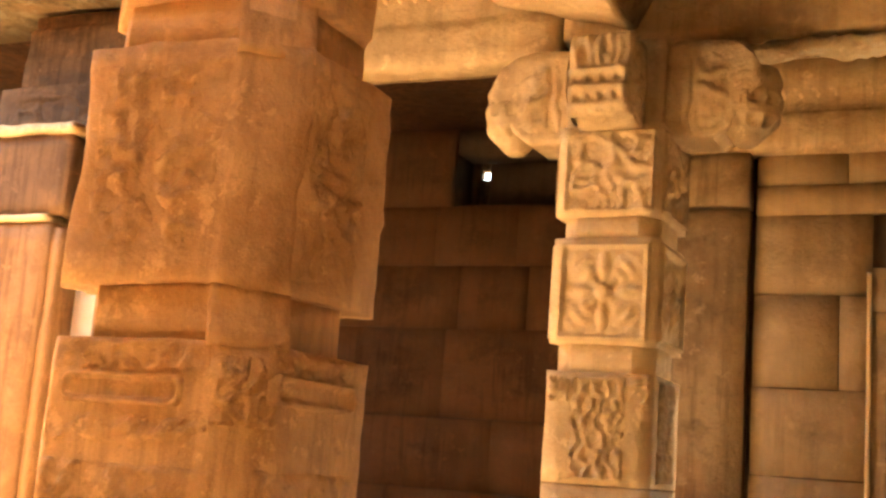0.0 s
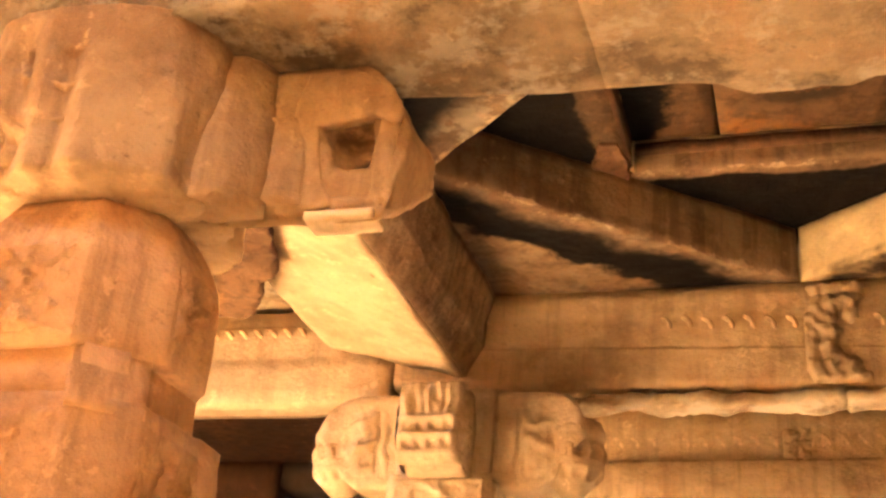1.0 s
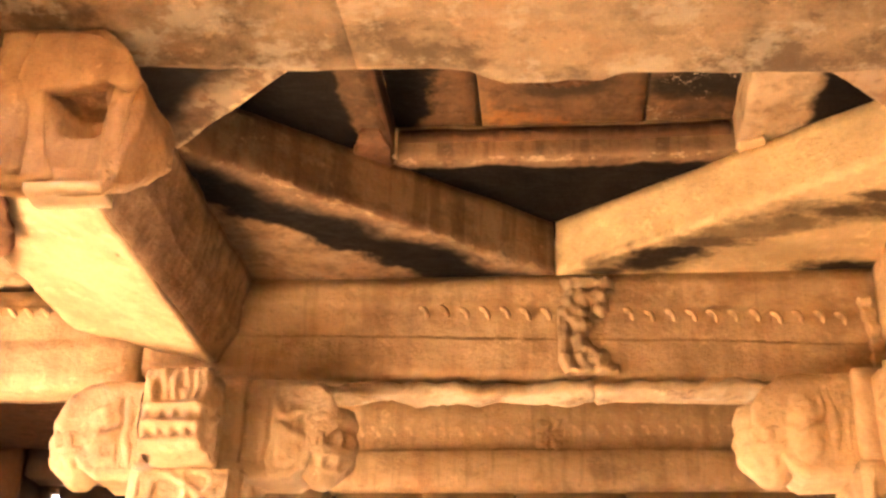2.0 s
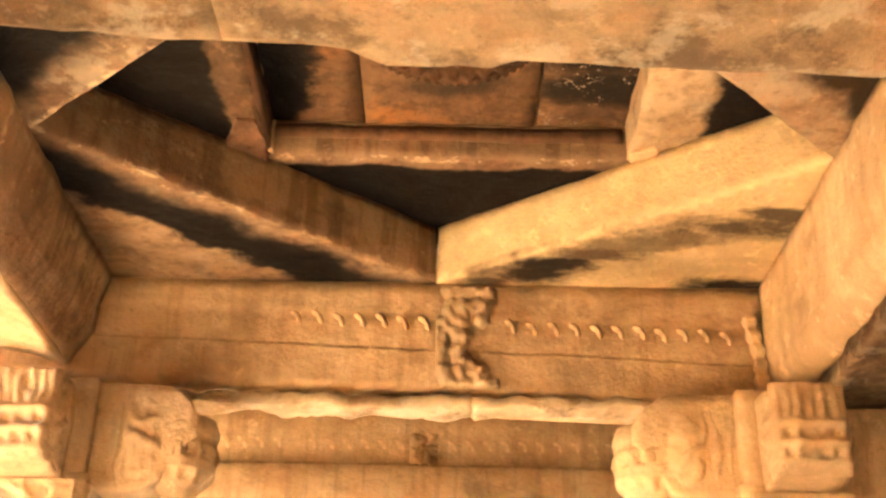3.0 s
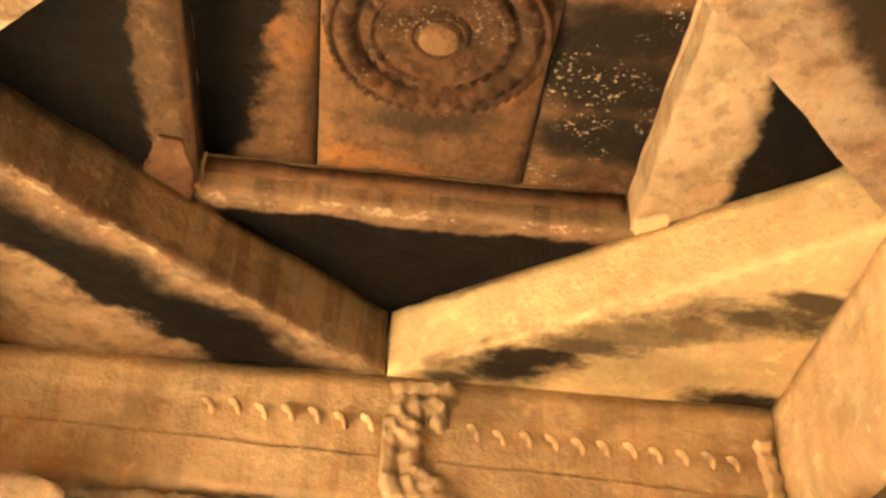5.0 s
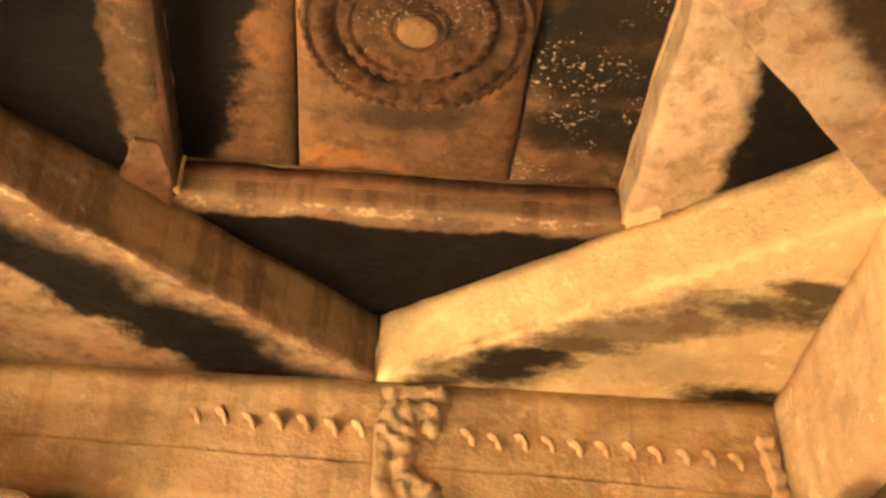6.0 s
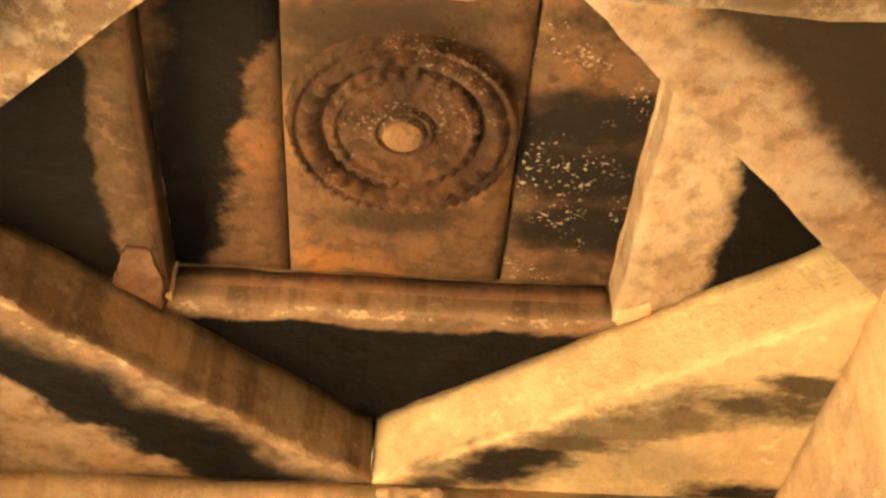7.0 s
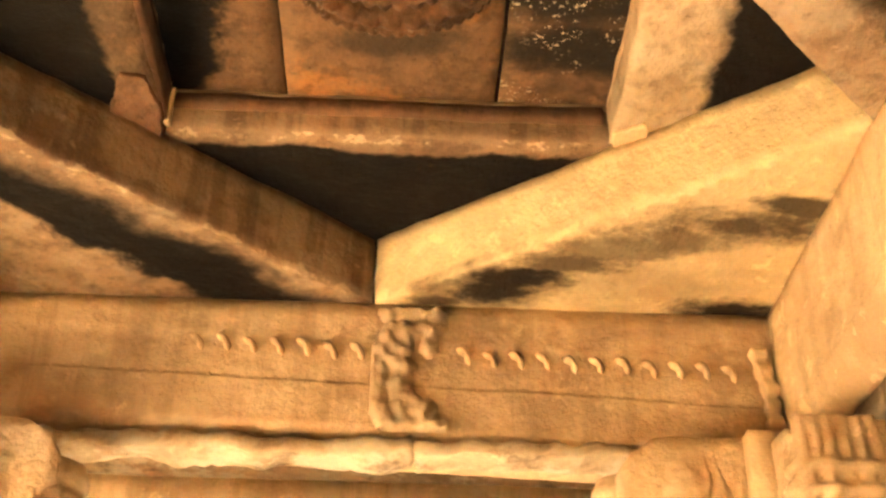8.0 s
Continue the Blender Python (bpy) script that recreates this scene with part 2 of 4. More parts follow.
def foliage(u, v):
    """Upright interlaced leaves."""
    w = noise.noise(Vector((u * 2.0, v * 3.0, 4.0))) * 0.35
    a = abs(math.sin(7 * (u + w) + 5 * v)) * abs(math.sin(7 * (u + w) - 5 * v + 1.1))
    return max(border(u, v, 0.93) * 0.6, (1 - min(1, a * 2.4)) * (0.6 + 0.4 * abs(math.sin(v * 17))))


FRONT = Matrix.Rotation(math.pi / 2, 4, "X")               # a panel's face turned to -y
SIDE = Matrix.Rotation(math.pi / 2, 4, "Z") @ FRONT        # to +x


# ---- levels of the hall ----
XL, XR = -1.45, 1.45          # inner faces of the side beams
YF, YN = 1.50, -1.13          # inner faces of the far and near beams
YC = (YF + YN) / 2
ZB, Z0, Z1, Z2 = 3.28, 3.91, 4.19, 4.35
QX0, QX1, QY0, QY1 = -0.70, 0.785, -0.47, 0.87             # the inner square

# ---- ground and enclosing walls added to hold back daylight ----
bm = bmesh.new()
bmesh.ops.create_grid(bm, x_segments=40, y_segments=40, size=60)
ground = part("ground", bm, M_GROUND, None)
tagged(ground, "pale granite paving of temple court and hall", "ground", kind="structure")


def plain_wall(name, label, *ext, mat=None):
    ob = part(name, box(*ext, step=0.0, rough=0.0, bevel=0.03), mat or M_WALL, None)
    return tagged(ob, label, "wall", kind="structure")


plain_wall("wall_south", "added rough granite wall enclosing the back of the hall", -9.2, 6.2, -9.6, -9.0, 0, 4.3)
plain_wall("wall_west", "added rough granite wall enclosing the side of the hall", -9.2, -8.6, -9.0, 1.98, 0, 4.3)
plain_wall("wall_east", "added plain granite wall closing the side of the hall", 5.6, 6.2, -9.0, 4.0, 0, 4.3)
plain_wall("wall_inner", "added granite wall closing the side of the passage", -2.35, -1.95, 3.92, 5.5, 0, 4.3)

# unseen roofs added over the bays around to shut out the sky
roof = thing("ceiling", "added granite roof slabs over the neighbouring bays, out of view", "ceiling", kind="structure")
# added gaps, broad over the next bays, small behind, let sunlight on the floor
GX0, GX1, GY0, GY1 = -7.6, -4.5, -3.2, 0.4
HX0, HX1, HY0, HY1 = -1.7, -1.0, -3.3, -2.5
for k, ext in enumerate(((GX1, HX0, -9.0, -1.78, 3.92, 4.3), (HX1, 5.6, -9.0, -1.78, 3.92, 4.3), (HX0, HX1, -9.0, HY0, 3.92, 4.3),
                         (HX0, HX1, HY1, -1.78, 3.92, 4.3), (2.05, 5.6, -1.78, 1.95, 3.92, 4.3), (GX1, -2.25, -1.78, 1.98, 3.95, 4.3),
                         (-8.6, GX0, -9.0, 1.98, 3.92, 4.3), (GX0, GX1, GY1, 1.98, 3.95, 4.3), (GX0, GX1, -9.0, GY0, 3.92, 4.3),
                         (-1.95, 5.6, 1.98, 3.95, 3.92, 4.3))):
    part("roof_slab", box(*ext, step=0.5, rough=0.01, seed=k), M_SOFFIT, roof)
# passage roof, also in the shade-dark stone
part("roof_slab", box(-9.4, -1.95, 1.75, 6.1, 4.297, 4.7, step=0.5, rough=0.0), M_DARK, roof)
part("roof_deck", box(-3.0, 2.8, -2.4, 2.6, 4.52, 4.8, step=0.6, rough=0.01), M_WALL, roof)


# ---- beams of the bay ----
def beam(label, parts_of, group="main beams of the bay"):
    ob = thing("stone_beam", label, "beam", group)
    for name, bm, mat, note in parts_of:
        part(name, bm, mat, ob, note)
    return ob


# far beam: a moulded face between the two far pillars
far_profile = [(1.80, 3.40), (1.535, 3.40), (1.50, 3.43), (1.50, 3.45), (1.50, 3.58), (1.50, 3.592), (1.508, 3.597), (1.508, 3.612), (1.508, 3.75), (1.503, 3.765), (1.50, 3.78), (1.50, Z0), (1.80, Z0)]
far_body = prism(far_profile, XL - 0.5, XR + 0.5, ALONG_X, bevel=0.003, step=0.07, rough=0.007)
for v in far_body.verts:      # the carved courses sink towards one end
    if v.co.z < 3.84:
        v.co.z -= 0.030 * (v.co.x + 0.3)
far_beam = beam("weathered tan granite beam with carved frieze and worn soffit", [
    ("beam_body", far_body, M_BEAM, ""),
    ("soffit_slab", box(XL + 0.05, 0.15, 1.475, 1.64, 3.322, 3.372, step=0.03, rough=0.030, freq=8), M_LIME, "lime-stained soffit slab"),
    ("soffit_slab", box(0.17, 0.95, 1.47, 1.62, 3.326, 3.364, step=0.03, rough=0.030, freq=8, seed=3), M_LIME, "lime-stained soffit slab"),
])
# frieze of small hooked beads
def hook(seed):
    bm = bmesh.new()
    pts = [(-0.026, 0.028), (0.0, 0.032), (0.020, 0.016), (0.030, -0.012), (0.022, -0.032), (0.008, -0.020), (0.004, 0.0), (-0.014, 0.010)]
    a = [bm.verts.new((x, -0.0, z)) for x, z in pts]
    b = [bm.verts.new((x * 0.7, -0.022, z * 0.75)) for x, z in pts]
    bm.faces.new(b)
    for k in range(len(pts)):
        bm.faces.new((a[k], a[(k + 1) % len(pts)], b[(k + 1) % len(pts)], b[k]))
    return to_mesh("bead", bm, M_BEAM)


hook_mesh = hook(0)
for k in range(23):
    x = -0.62 + 0.095 * k
    if 0.0 < x < 0.24 or x > 1.36:
        continue
    ob = new("bead", hook_mesh)
    ob.parent = far_beam
    ob.location = (x, 1.512, 3.715 - 0.032 * x + 0.004 * math.sin(k * 2.1))
    ob.scale = (1.1, 1.1 + 0.5 * abs(math.sin(k * 1.7)), 1.1)
# carved motif in the middle of the frieze
STROKES = ((-0.50, 0.93, 0.30, 0.93, 0.17), (0.62, 0.95, 0.66, 0.72, 0.13), (-0.45, 0.62, 0.48, 0.66, 0.15), (-0.20, 0.66, -0.22, 0.30, 0.13),
           (0.50, 0.62, 0.46, 0.30, 0.11), (-0.60, 0.52, -0.50, 0.28, 0.12), (-0.80, 0.30, -0.60, 0.16, 0.12), (-0.60, 0.16, -0.10, 0.02, 0.13),
           (-0.85, 0.10, -0.85, -0.55, 0.15), (-0.85, -0.55, -0.55, -0.86, 0.14), (-0.10, 0.02, -0.32, -0.30, 0.12), (-0.32, -0.30, 0.02, -0.55, 0.14),
           (0.02, -0.55, 0.40, -0.80, 0.15), (0.42, -0.62, 0.50, -0.86, 0.13), (-0.45, -0.90, 0.85, -0.92, 0.12), (-0.30, -0.62, -0.10, -0.84, 0.10))


def knotwork(u, v):
    """A worn knot of rounded bands with a square eye; the ground between is left open."""
    p, best = Vector((u * 0.52, v)), 0.0
    for ax, ay, bx, by, r in STROKES:
        a, b = Vector((ax * 0.52, ay)), Vector((bx * 0.52, by))
        k = max(0.0, min(1.0, (p - a).dot(b - a) / max(1e-6, (b - a).length_squared)))
        d = (p - a - (b - a) * k).length / (r * 1.3)
        best = max(best, 1 - d * d)
    return best * (0.85 + 0.5 * noise.noise(Vector((u * 4, v * 6, 2.0)))) if best > 0.02 else -1.0


motif_mesh = relief(0.28, 0.48, 0.042, knotwork, Matrix.Translation((0.145, 1.500, 3.650)) @ FRONT, back=0.0, step=0.008)
part("carved_motif", motif_mesh, M_HONEY, far_beam, "worn carved motif in high relief")
bm = prism([(XR - 0.058, 1.455), (XR - 0.006, 1.455), (XR - 0.006, 1.52), (XR - 0.058, 1.52)], 3.30, 3.755, bevel=0.014, step=0.012, rough=0.006, freq=9)
for v in bm.verts:            # rounded knobs one above the other, leaning with the beam's edge
    k = 0.72 + 0.34 * abs(math.sin((v.co.z - 3.30) * 46))
    v.co.x = XR - 0.032 + (v.co.x - XR + 0.032) * k - 0.035 * max(0.0, v.co.z - 3.60) / 0.15
    v.co.y = 1.51 + (v.co.y - 1.51) * k
part("pearl_strip", bm, M_PALE, far_beam, "knobbly carved strip at the beam's end")

CR = -0.48                    # crack between the two stones of the near beam
beam("broad weathered granite beam with chipped lower edge", [
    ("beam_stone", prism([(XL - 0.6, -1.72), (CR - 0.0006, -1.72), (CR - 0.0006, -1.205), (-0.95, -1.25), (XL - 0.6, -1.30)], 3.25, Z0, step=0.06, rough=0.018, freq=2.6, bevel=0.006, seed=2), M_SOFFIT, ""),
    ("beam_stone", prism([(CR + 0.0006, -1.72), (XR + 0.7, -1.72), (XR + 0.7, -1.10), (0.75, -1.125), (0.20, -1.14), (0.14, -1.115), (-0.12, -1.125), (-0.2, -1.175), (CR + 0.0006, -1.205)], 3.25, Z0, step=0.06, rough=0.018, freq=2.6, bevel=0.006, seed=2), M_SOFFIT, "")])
beam("granite side beam with pale sunlit soffit", [
    ("beam_body", prism([(-2.22, 3.67), (-1.58, 3.50), (-1.50, 3.64), (XL, Z0), (-2.22, Z0)], -1.24, YF - 0.004, ALONG_Y, step=0.05, rough=0.014, freq=4.5, bevel=0.01, seed=3), M_STONE, ""),
    # thin plate added so the soffit reads as lit against the browner side
    ("soffit_slab", prism([(-2.30, 3.668), (-1.60, 3.483), (-1.585, 3.51), (-2.30, 3.70)], -1.15, YF - 0.02, ALONG_Y, step=0.05, rough=0.012, freq=7, bevel=0.004, seed=7), M_LITSOFFIT, "flat soffit plate in a pale sunlit tone"),
    ("broken_edge", prism([(-2.6, -1.22), (-1.88, -1.22), (-1.91, -0.3), (-1.94, -0.03), (-2.02, 0.12), (-2.11, 0.36), (-2.19, 0.42), (-2.36, 0.74), (-2.6, 0.78)], 3.53, 3.76, bevel=0.012, step=0.045, rough=0.032, freq=7, seed=5), M_BROWN, "ragged broken edge")])
right_profile = [(XR + 0.55, 3.345), (XR + 0.20, 3.345), (XR + 0.10, 3.36), (XR + 0.03, 3.41), (XR, 3.47), (XR - 0.012, 3.60), (XR, Z0), (XR + 0.55, Z0)]
beam("pale smooth granite side beam stained along its lower edge", [
    # beam face takes the pale tone raised for the light on it
    ("beam_body", prism(right_profile, YN + 0.01, YF - 0.01, ALONG_Y, bevel=0.02, step=0.07, rough=0.014, freq=2.6, seed=4), M_PALE, ""),
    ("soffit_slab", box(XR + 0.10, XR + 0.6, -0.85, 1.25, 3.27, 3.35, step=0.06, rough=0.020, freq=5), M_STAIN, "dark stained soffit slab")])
# the beam line goes on over the neighbouring bay
side_profile = [(1.70, 3.375), (1.53, 3.375), (1.50, 3.40), (1.50, 3.60), (1.515, 3.62), (1.515, 3.80), (1.56, 3.84), (1.56, Z0), (1.70, Z0)]
side_lintel = beam("sunlit granite lintel with a row of drilled beads", [
    ("beam_end", prism(side_profile, -5.4, -4.22, ALONG_X, bevel=0.01, step=0.10, rough=0.010, seed=9), M_BROWN, ""),
    ("beam_body", prism(side_profile, -4.215, XL - 0.52, ALONG_X, bevel=0.008, step=0.10, rough=0.008, seed=6), M_HONEY, "")], "lintels of the next bay")
for k in range(26):
    ob = new("bead", hook_mesh)
    ob.parent = side_lintel
    ob.location = (-4.2 + 0.082 * k, 1.518, 3.77)
    ob.scale = (1.1, 0.9, 0.9)
beam("granite lintel between two pillars of the next bay", [
    ("beam_body", box(-8.6, XL - 0.55, -1.70, -1.24, 3.24, 3.905, step=0.15, rough=0.014, seed=8), M_RED, "")], "lintels of the next bay")

# ---- lantern ceiling: corner slabs, turned square, inner square, roof stones ----
VL, VR, VN = 0.25, 0.36, -1.08          # where the turned square meets the side beams and the near beam


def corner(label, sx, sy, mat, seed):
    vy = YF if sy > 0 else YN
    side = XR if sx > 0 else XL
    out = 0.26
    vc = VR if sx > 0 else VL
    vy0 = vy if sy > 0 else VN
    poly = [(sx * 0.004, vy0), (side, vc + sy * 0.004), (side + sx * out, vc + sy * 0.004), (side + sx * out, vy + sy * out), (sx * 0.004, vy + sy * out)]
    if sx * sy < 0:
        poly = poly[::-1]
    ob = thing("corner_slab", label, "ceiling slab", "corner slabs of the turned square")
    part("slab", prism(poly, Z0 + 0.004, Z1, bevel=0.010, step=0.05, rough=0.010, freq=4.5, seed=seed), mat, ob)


# soot band on a base colour lowered for the shade on this side
corner("shade-toned granite corner slab with a black soot band and pale flaked plaster", -1, 1,
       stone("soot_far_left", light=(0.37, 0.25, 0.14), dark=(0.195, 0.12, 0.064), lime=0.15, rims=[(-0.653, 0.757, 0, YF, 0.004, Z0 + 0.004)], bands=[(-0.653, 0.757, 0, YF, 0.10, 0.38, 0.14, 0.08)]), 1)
# base colour raised for the light on this side; the stains are separate
corner("pale granite corner slab in a lit tone with blotchy dark stains", 1, 1,
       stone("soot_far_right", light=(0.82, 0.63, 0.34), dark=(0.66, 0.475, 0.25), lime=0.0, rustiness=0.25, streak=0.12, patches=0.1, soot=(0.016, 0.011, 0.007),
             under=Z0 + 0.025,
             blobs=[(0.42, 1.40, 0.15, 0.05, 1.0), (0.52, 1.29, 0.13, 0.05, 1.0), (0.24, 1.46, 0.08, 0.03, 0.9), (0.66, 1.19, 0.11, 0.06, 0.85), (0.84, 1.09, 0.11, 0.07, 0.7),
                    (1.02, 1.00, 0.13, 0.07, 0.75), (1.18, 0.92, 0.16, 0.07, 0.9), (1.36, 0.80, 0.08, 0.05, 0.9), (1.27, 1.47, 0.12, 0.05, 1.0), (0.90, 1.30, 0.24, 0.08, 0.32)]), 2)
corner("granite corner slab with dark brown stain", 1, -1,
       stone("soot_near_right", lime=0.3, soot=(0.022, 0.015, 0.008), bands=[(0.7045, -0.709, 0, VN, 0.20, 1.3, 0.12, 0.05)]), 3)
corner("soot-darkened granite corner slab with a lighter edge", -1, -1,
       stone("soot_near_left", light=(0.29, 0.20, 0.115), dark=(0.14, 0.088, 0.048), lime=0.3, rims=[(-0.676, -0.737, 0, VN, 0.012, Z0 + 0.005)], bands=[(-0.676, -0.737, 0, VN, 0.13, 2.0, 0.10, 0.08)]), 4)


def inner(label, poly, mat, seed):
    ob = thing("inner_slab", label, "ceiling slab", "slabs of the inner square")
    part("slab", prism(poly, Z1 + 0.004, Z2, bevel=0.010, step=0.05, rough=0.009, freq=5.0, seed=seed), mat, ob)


# black bands hold both soot and the recess's shade in one colour
inner("granite slab with underside black from soot and shade", [(QX0 - 0.03, QY1), (QX1 + 0.03, QY1), (QX1 + 0.05, 1.05), (0.35, 1.72), (-0.35, 1.72), (QX0 - 0.05, 1.05)],
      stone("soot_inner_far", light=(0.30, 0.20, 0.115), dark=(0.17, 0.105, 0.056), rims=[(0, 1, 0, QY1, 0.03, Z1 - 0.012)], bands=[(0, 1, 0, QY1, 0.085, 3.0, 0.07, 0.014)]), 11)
# left slab's base colour is lowered as well for its shaded side
inner("granite slab with pale edge, underside black from soot and shade", [(QX0, QY1 - 0.004), (QX0 - 0.16, QY1 + 0.03), (-1.7, 0.5), (-1.7, -0.1), (QX0 - 0.16, QY0), (QX0, QY0)],
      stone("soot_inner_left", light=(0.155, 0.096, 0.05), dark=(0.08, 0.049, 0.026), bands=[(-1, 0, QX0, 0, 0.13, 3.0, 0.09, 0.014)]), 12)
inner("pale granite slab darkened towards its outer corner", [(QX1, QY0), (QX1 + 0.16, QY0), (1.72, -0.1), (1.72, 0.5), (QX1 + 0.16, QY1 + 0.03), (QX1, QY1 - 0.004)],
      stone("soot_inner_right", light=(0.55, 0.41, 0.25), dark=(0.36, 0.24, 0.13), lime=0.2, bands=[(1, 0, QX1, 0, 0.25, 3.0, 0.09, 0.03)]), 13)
inner("granite slab with underside dark from stain and shade", [(QX0 - 0.03, QY0 - 0.004), (QX0 - 0.05, -0.65), (-0.35, -1.3), (0.35, -1.3), (QX1 + 0.05, -0.65), (QX1 + 0.03, QY0 - 0.004)],
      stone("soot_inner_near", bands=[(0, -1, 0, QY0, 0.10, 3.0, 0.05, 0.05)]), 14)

def fascia(name, ext, mat):
    part("fascia", box(*ext, bevel=0.006, step=0.05, rough=0.006, freq=6), mat, name, "darker brown raised band")


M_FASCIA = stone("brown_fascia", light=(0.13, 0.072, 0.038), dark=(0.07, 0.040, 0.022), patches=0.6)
slabs = [ob for ob in scene.objects if ob.name.startswith("inner_slab")]
slabs.sort(key=lambda ob: ob.name)
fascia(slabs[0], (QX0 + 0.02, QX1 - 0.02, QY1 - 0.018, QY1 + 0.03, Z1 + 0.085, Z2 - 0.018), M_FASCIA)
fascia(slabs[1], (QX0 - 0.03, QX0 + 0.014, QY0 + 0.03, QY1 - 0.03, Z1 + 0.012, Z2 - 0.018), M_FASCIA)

# crumbled end of the side slab where it rests on the turned square
part("broken_end", prism([(-0.80, 0.60), (-0.71, 0.62), (-0.70, 0.895), (-0.74, 0.890), (-0.86, 0.785)], Z1 - 0.014, Z1 + 0.012, bevel=0.010, step=0.016, rough=0.020, freq=9, seed=6), M_BROWN, slabs[1], "crumbled brown end")
part("plaster_patch", prism([(QX1 - 0.004, 0.80), (QX1 + 0.10, 0.74), (QX1 + 0.12, 0.90), (QX1 + 0.02, 0.905)], Z1 - 0.012, Z1 + 0.02, bevel=0.008, step=0.02, rough=0.012, freq=9, seed=8), M_PALE, slabs[2], "pale patch at the slab's foot")
# a pale rim runs up the corner between the two slabs
part("plaster_rim", box(QX0 - 0.006, QX0 + 0.022, QY1 - 0.035, QY1 - 0.008, Z1 + 0.004, Z2 - 0.01, bevel=0.008, step=0.02, rough=0.006, freq=9), M_PALE, slabs[0], "pale rim in the corner")

for label, ext in (("far", (QX0 + 0.004, QX1 - 0.004, QY1 - 0.008, QY1 + 0.01)), ("near", (QX0 + 0.004, QX1 - 0.004, QY0 - 0.01, QY0 + 0.008)),
                   ("left", (QX0 - 0.01, QX0 + 0.008, QY0 + 0.02, QY1 - 0.02)), ("right", (QX1 - 0.008, QX1 + 0.01, QY0 + 0.02, QY1 - 0.02))):
    ob = thing("moulding_strip", "thin worn moulding under the roof stones", "moulding", "mouldings of the inner square")
    part("strip", box(*ext, Z2 - 0.016, Z2 + 0.002, bevel=0.004, step=0.03, rough=0.007, freq=9), M_STONE, ob)

S0, S1 = -0.31, 0.405         # joints between the roof stones


def roof_stone(label, x0, x1, mat, seed):
    ob = thing("roof_stone", label, "ceiling slab", "roof stones above the inner square")
    part("slab", box(x0, x1, QY0 - 0.2, QY1 + 0.25, Z2 + 0.004, Z2 + 0.16, bevel=0.008, step=0.08, rough=0.004, seed=seed), mat, ob)
    return ob


roof_stone("roof stone with a broad black soot stain", QX0 - 0.25, S0 - 0.006,
           stone("soot_roof_left", light=(0.17, 0.096, 0.047), dark=(0.095, 0.055, 0.028), rust=(0.30, 0.13, 0.04), rustiness=0.7, bands=[(1, 0.22, QX0, 0.2, -0.03, 0.29, 0.14, 0.06)]), 21)
mid_stone = roof_stone("roof stone carved with a large lotus rosette", S0 + 0.006, S1 - 0.006,
                       stone("rosette_stone", light=(0.19, 0.108, 0.052), dark=(0.10, 0.056, 0.028), rust=(0.36, 0.15, 0.035), rustiness=0.7, soot=(0.03, 0.02, 0.012),
                             blobs=[(0.055, 0.57, 0.13, 0.05, 0.9), (0.02, -0.18, 0.20, 0.07, 0.95), (-0.20, -0.02, 0.10, 0.05, 0.8), (0.30, -0.02, 0.10, 0.05, 0.8), (0.10, -0.42, 0.20, 0.10, 0.6)]), 22)
roof_stone("dark roof stone speckled with pale flakes", S1 + 0.006, QX1 + 0.25,
           stone("soot_roof_right", light=(0.17, 0.098, 0.048), dark=(0.075, 0.043, 0.022), specks=0.9, soot=(0.012, 0.009, 0.006),
                 blobs=[(0.64, 0.34, 0.22, 0.07, 1.0), (0.67, 0.58, 0.18, 0.07, 1.0), (0.60, 0.14, 0.17, 0.07, 1.0), (0.72, -0.22, 0.10, 0.05, 0.8)]), 23)

# lotus rosette
RX, RY, RR = 0.050, 0.168, 0.352


def rosette_height(r, a):
    """How far the carving hangs down at radius r."""
    if r < 0.062:
        return 0.034
    if r < 0.075:
        return 0.028
    if r < 0.088:
        return 0.036
    if r < 0.192:
        return 0.020 + 0.004 * abs(math.sin(a * 9)) * (r - 0.088) / 0.1
    if r < 0.225:
        petal = abs(math.sin(a * 14))
        return 0.034 - 0.026 * (1 - petal) * ((r - 0.192) / 0.033)
    if r < 0.238:
        return 0.004
    if r < 0.305:
        petal = abs(math.sin(a * 13))
        bulge = math.sin((r - 0.238) / 0.067 * math.pi)
        return 0.022 + 0.030 * bulge * (0.45 + 0.55 * petal)
    if r < 0.325:
        return 0.030 + 0.012 * abs(math.sin(a * 26))
    return -0.004


def rosette():
    bm = bmesh.new()
    segs, radii = 156, [0.0001] + [RR * k / 52 for k in range(1, 53)]
    rings = []
    for r in radii:
        ring = []
        for k in range(segs):
            a = 2 * math.pi * k / segs
            x, y = r * math.cos(a), r * math.sin(a)
            h = 1.25 * rosette_height(r * 0.335 / RR, a) + noise.noise(Vector((x * 30, y * 30, 0))) * 0.004
            ring.append(bm.verts.new((RX + x, RY + y, Z2 - h)))
        rings.append(ring)
    for p, q in zip(rings, rings[1:]):
        for k in range(segs):
            bm.faces.new((p[k], p[(k + 1) % segs], q[(k + 1) % segs], q[k]))
    return bm


part("rosette", rosette(), stone("rosette_carving", light=(0.105, 0.058, 0.029), dark=(0.042, 0.023, 0.012), rust=(0.13, 0.052, 0.018), rustiness=0.7, specks=0.35), mid_stone, "carved lotus rosette with rings of petals")


boss = lathe([(0.058, 0.0), (0.060, 0.030), (0.054, 0.034), (0.02, 0.036), (0.004, 0.036)], 40, 0, 8, 0.002)
boss.transform(Matrix.Translation((RX, RY, Z2 - 0.026)) @ Matrix.Rotation(math.pi, 4, "X"))
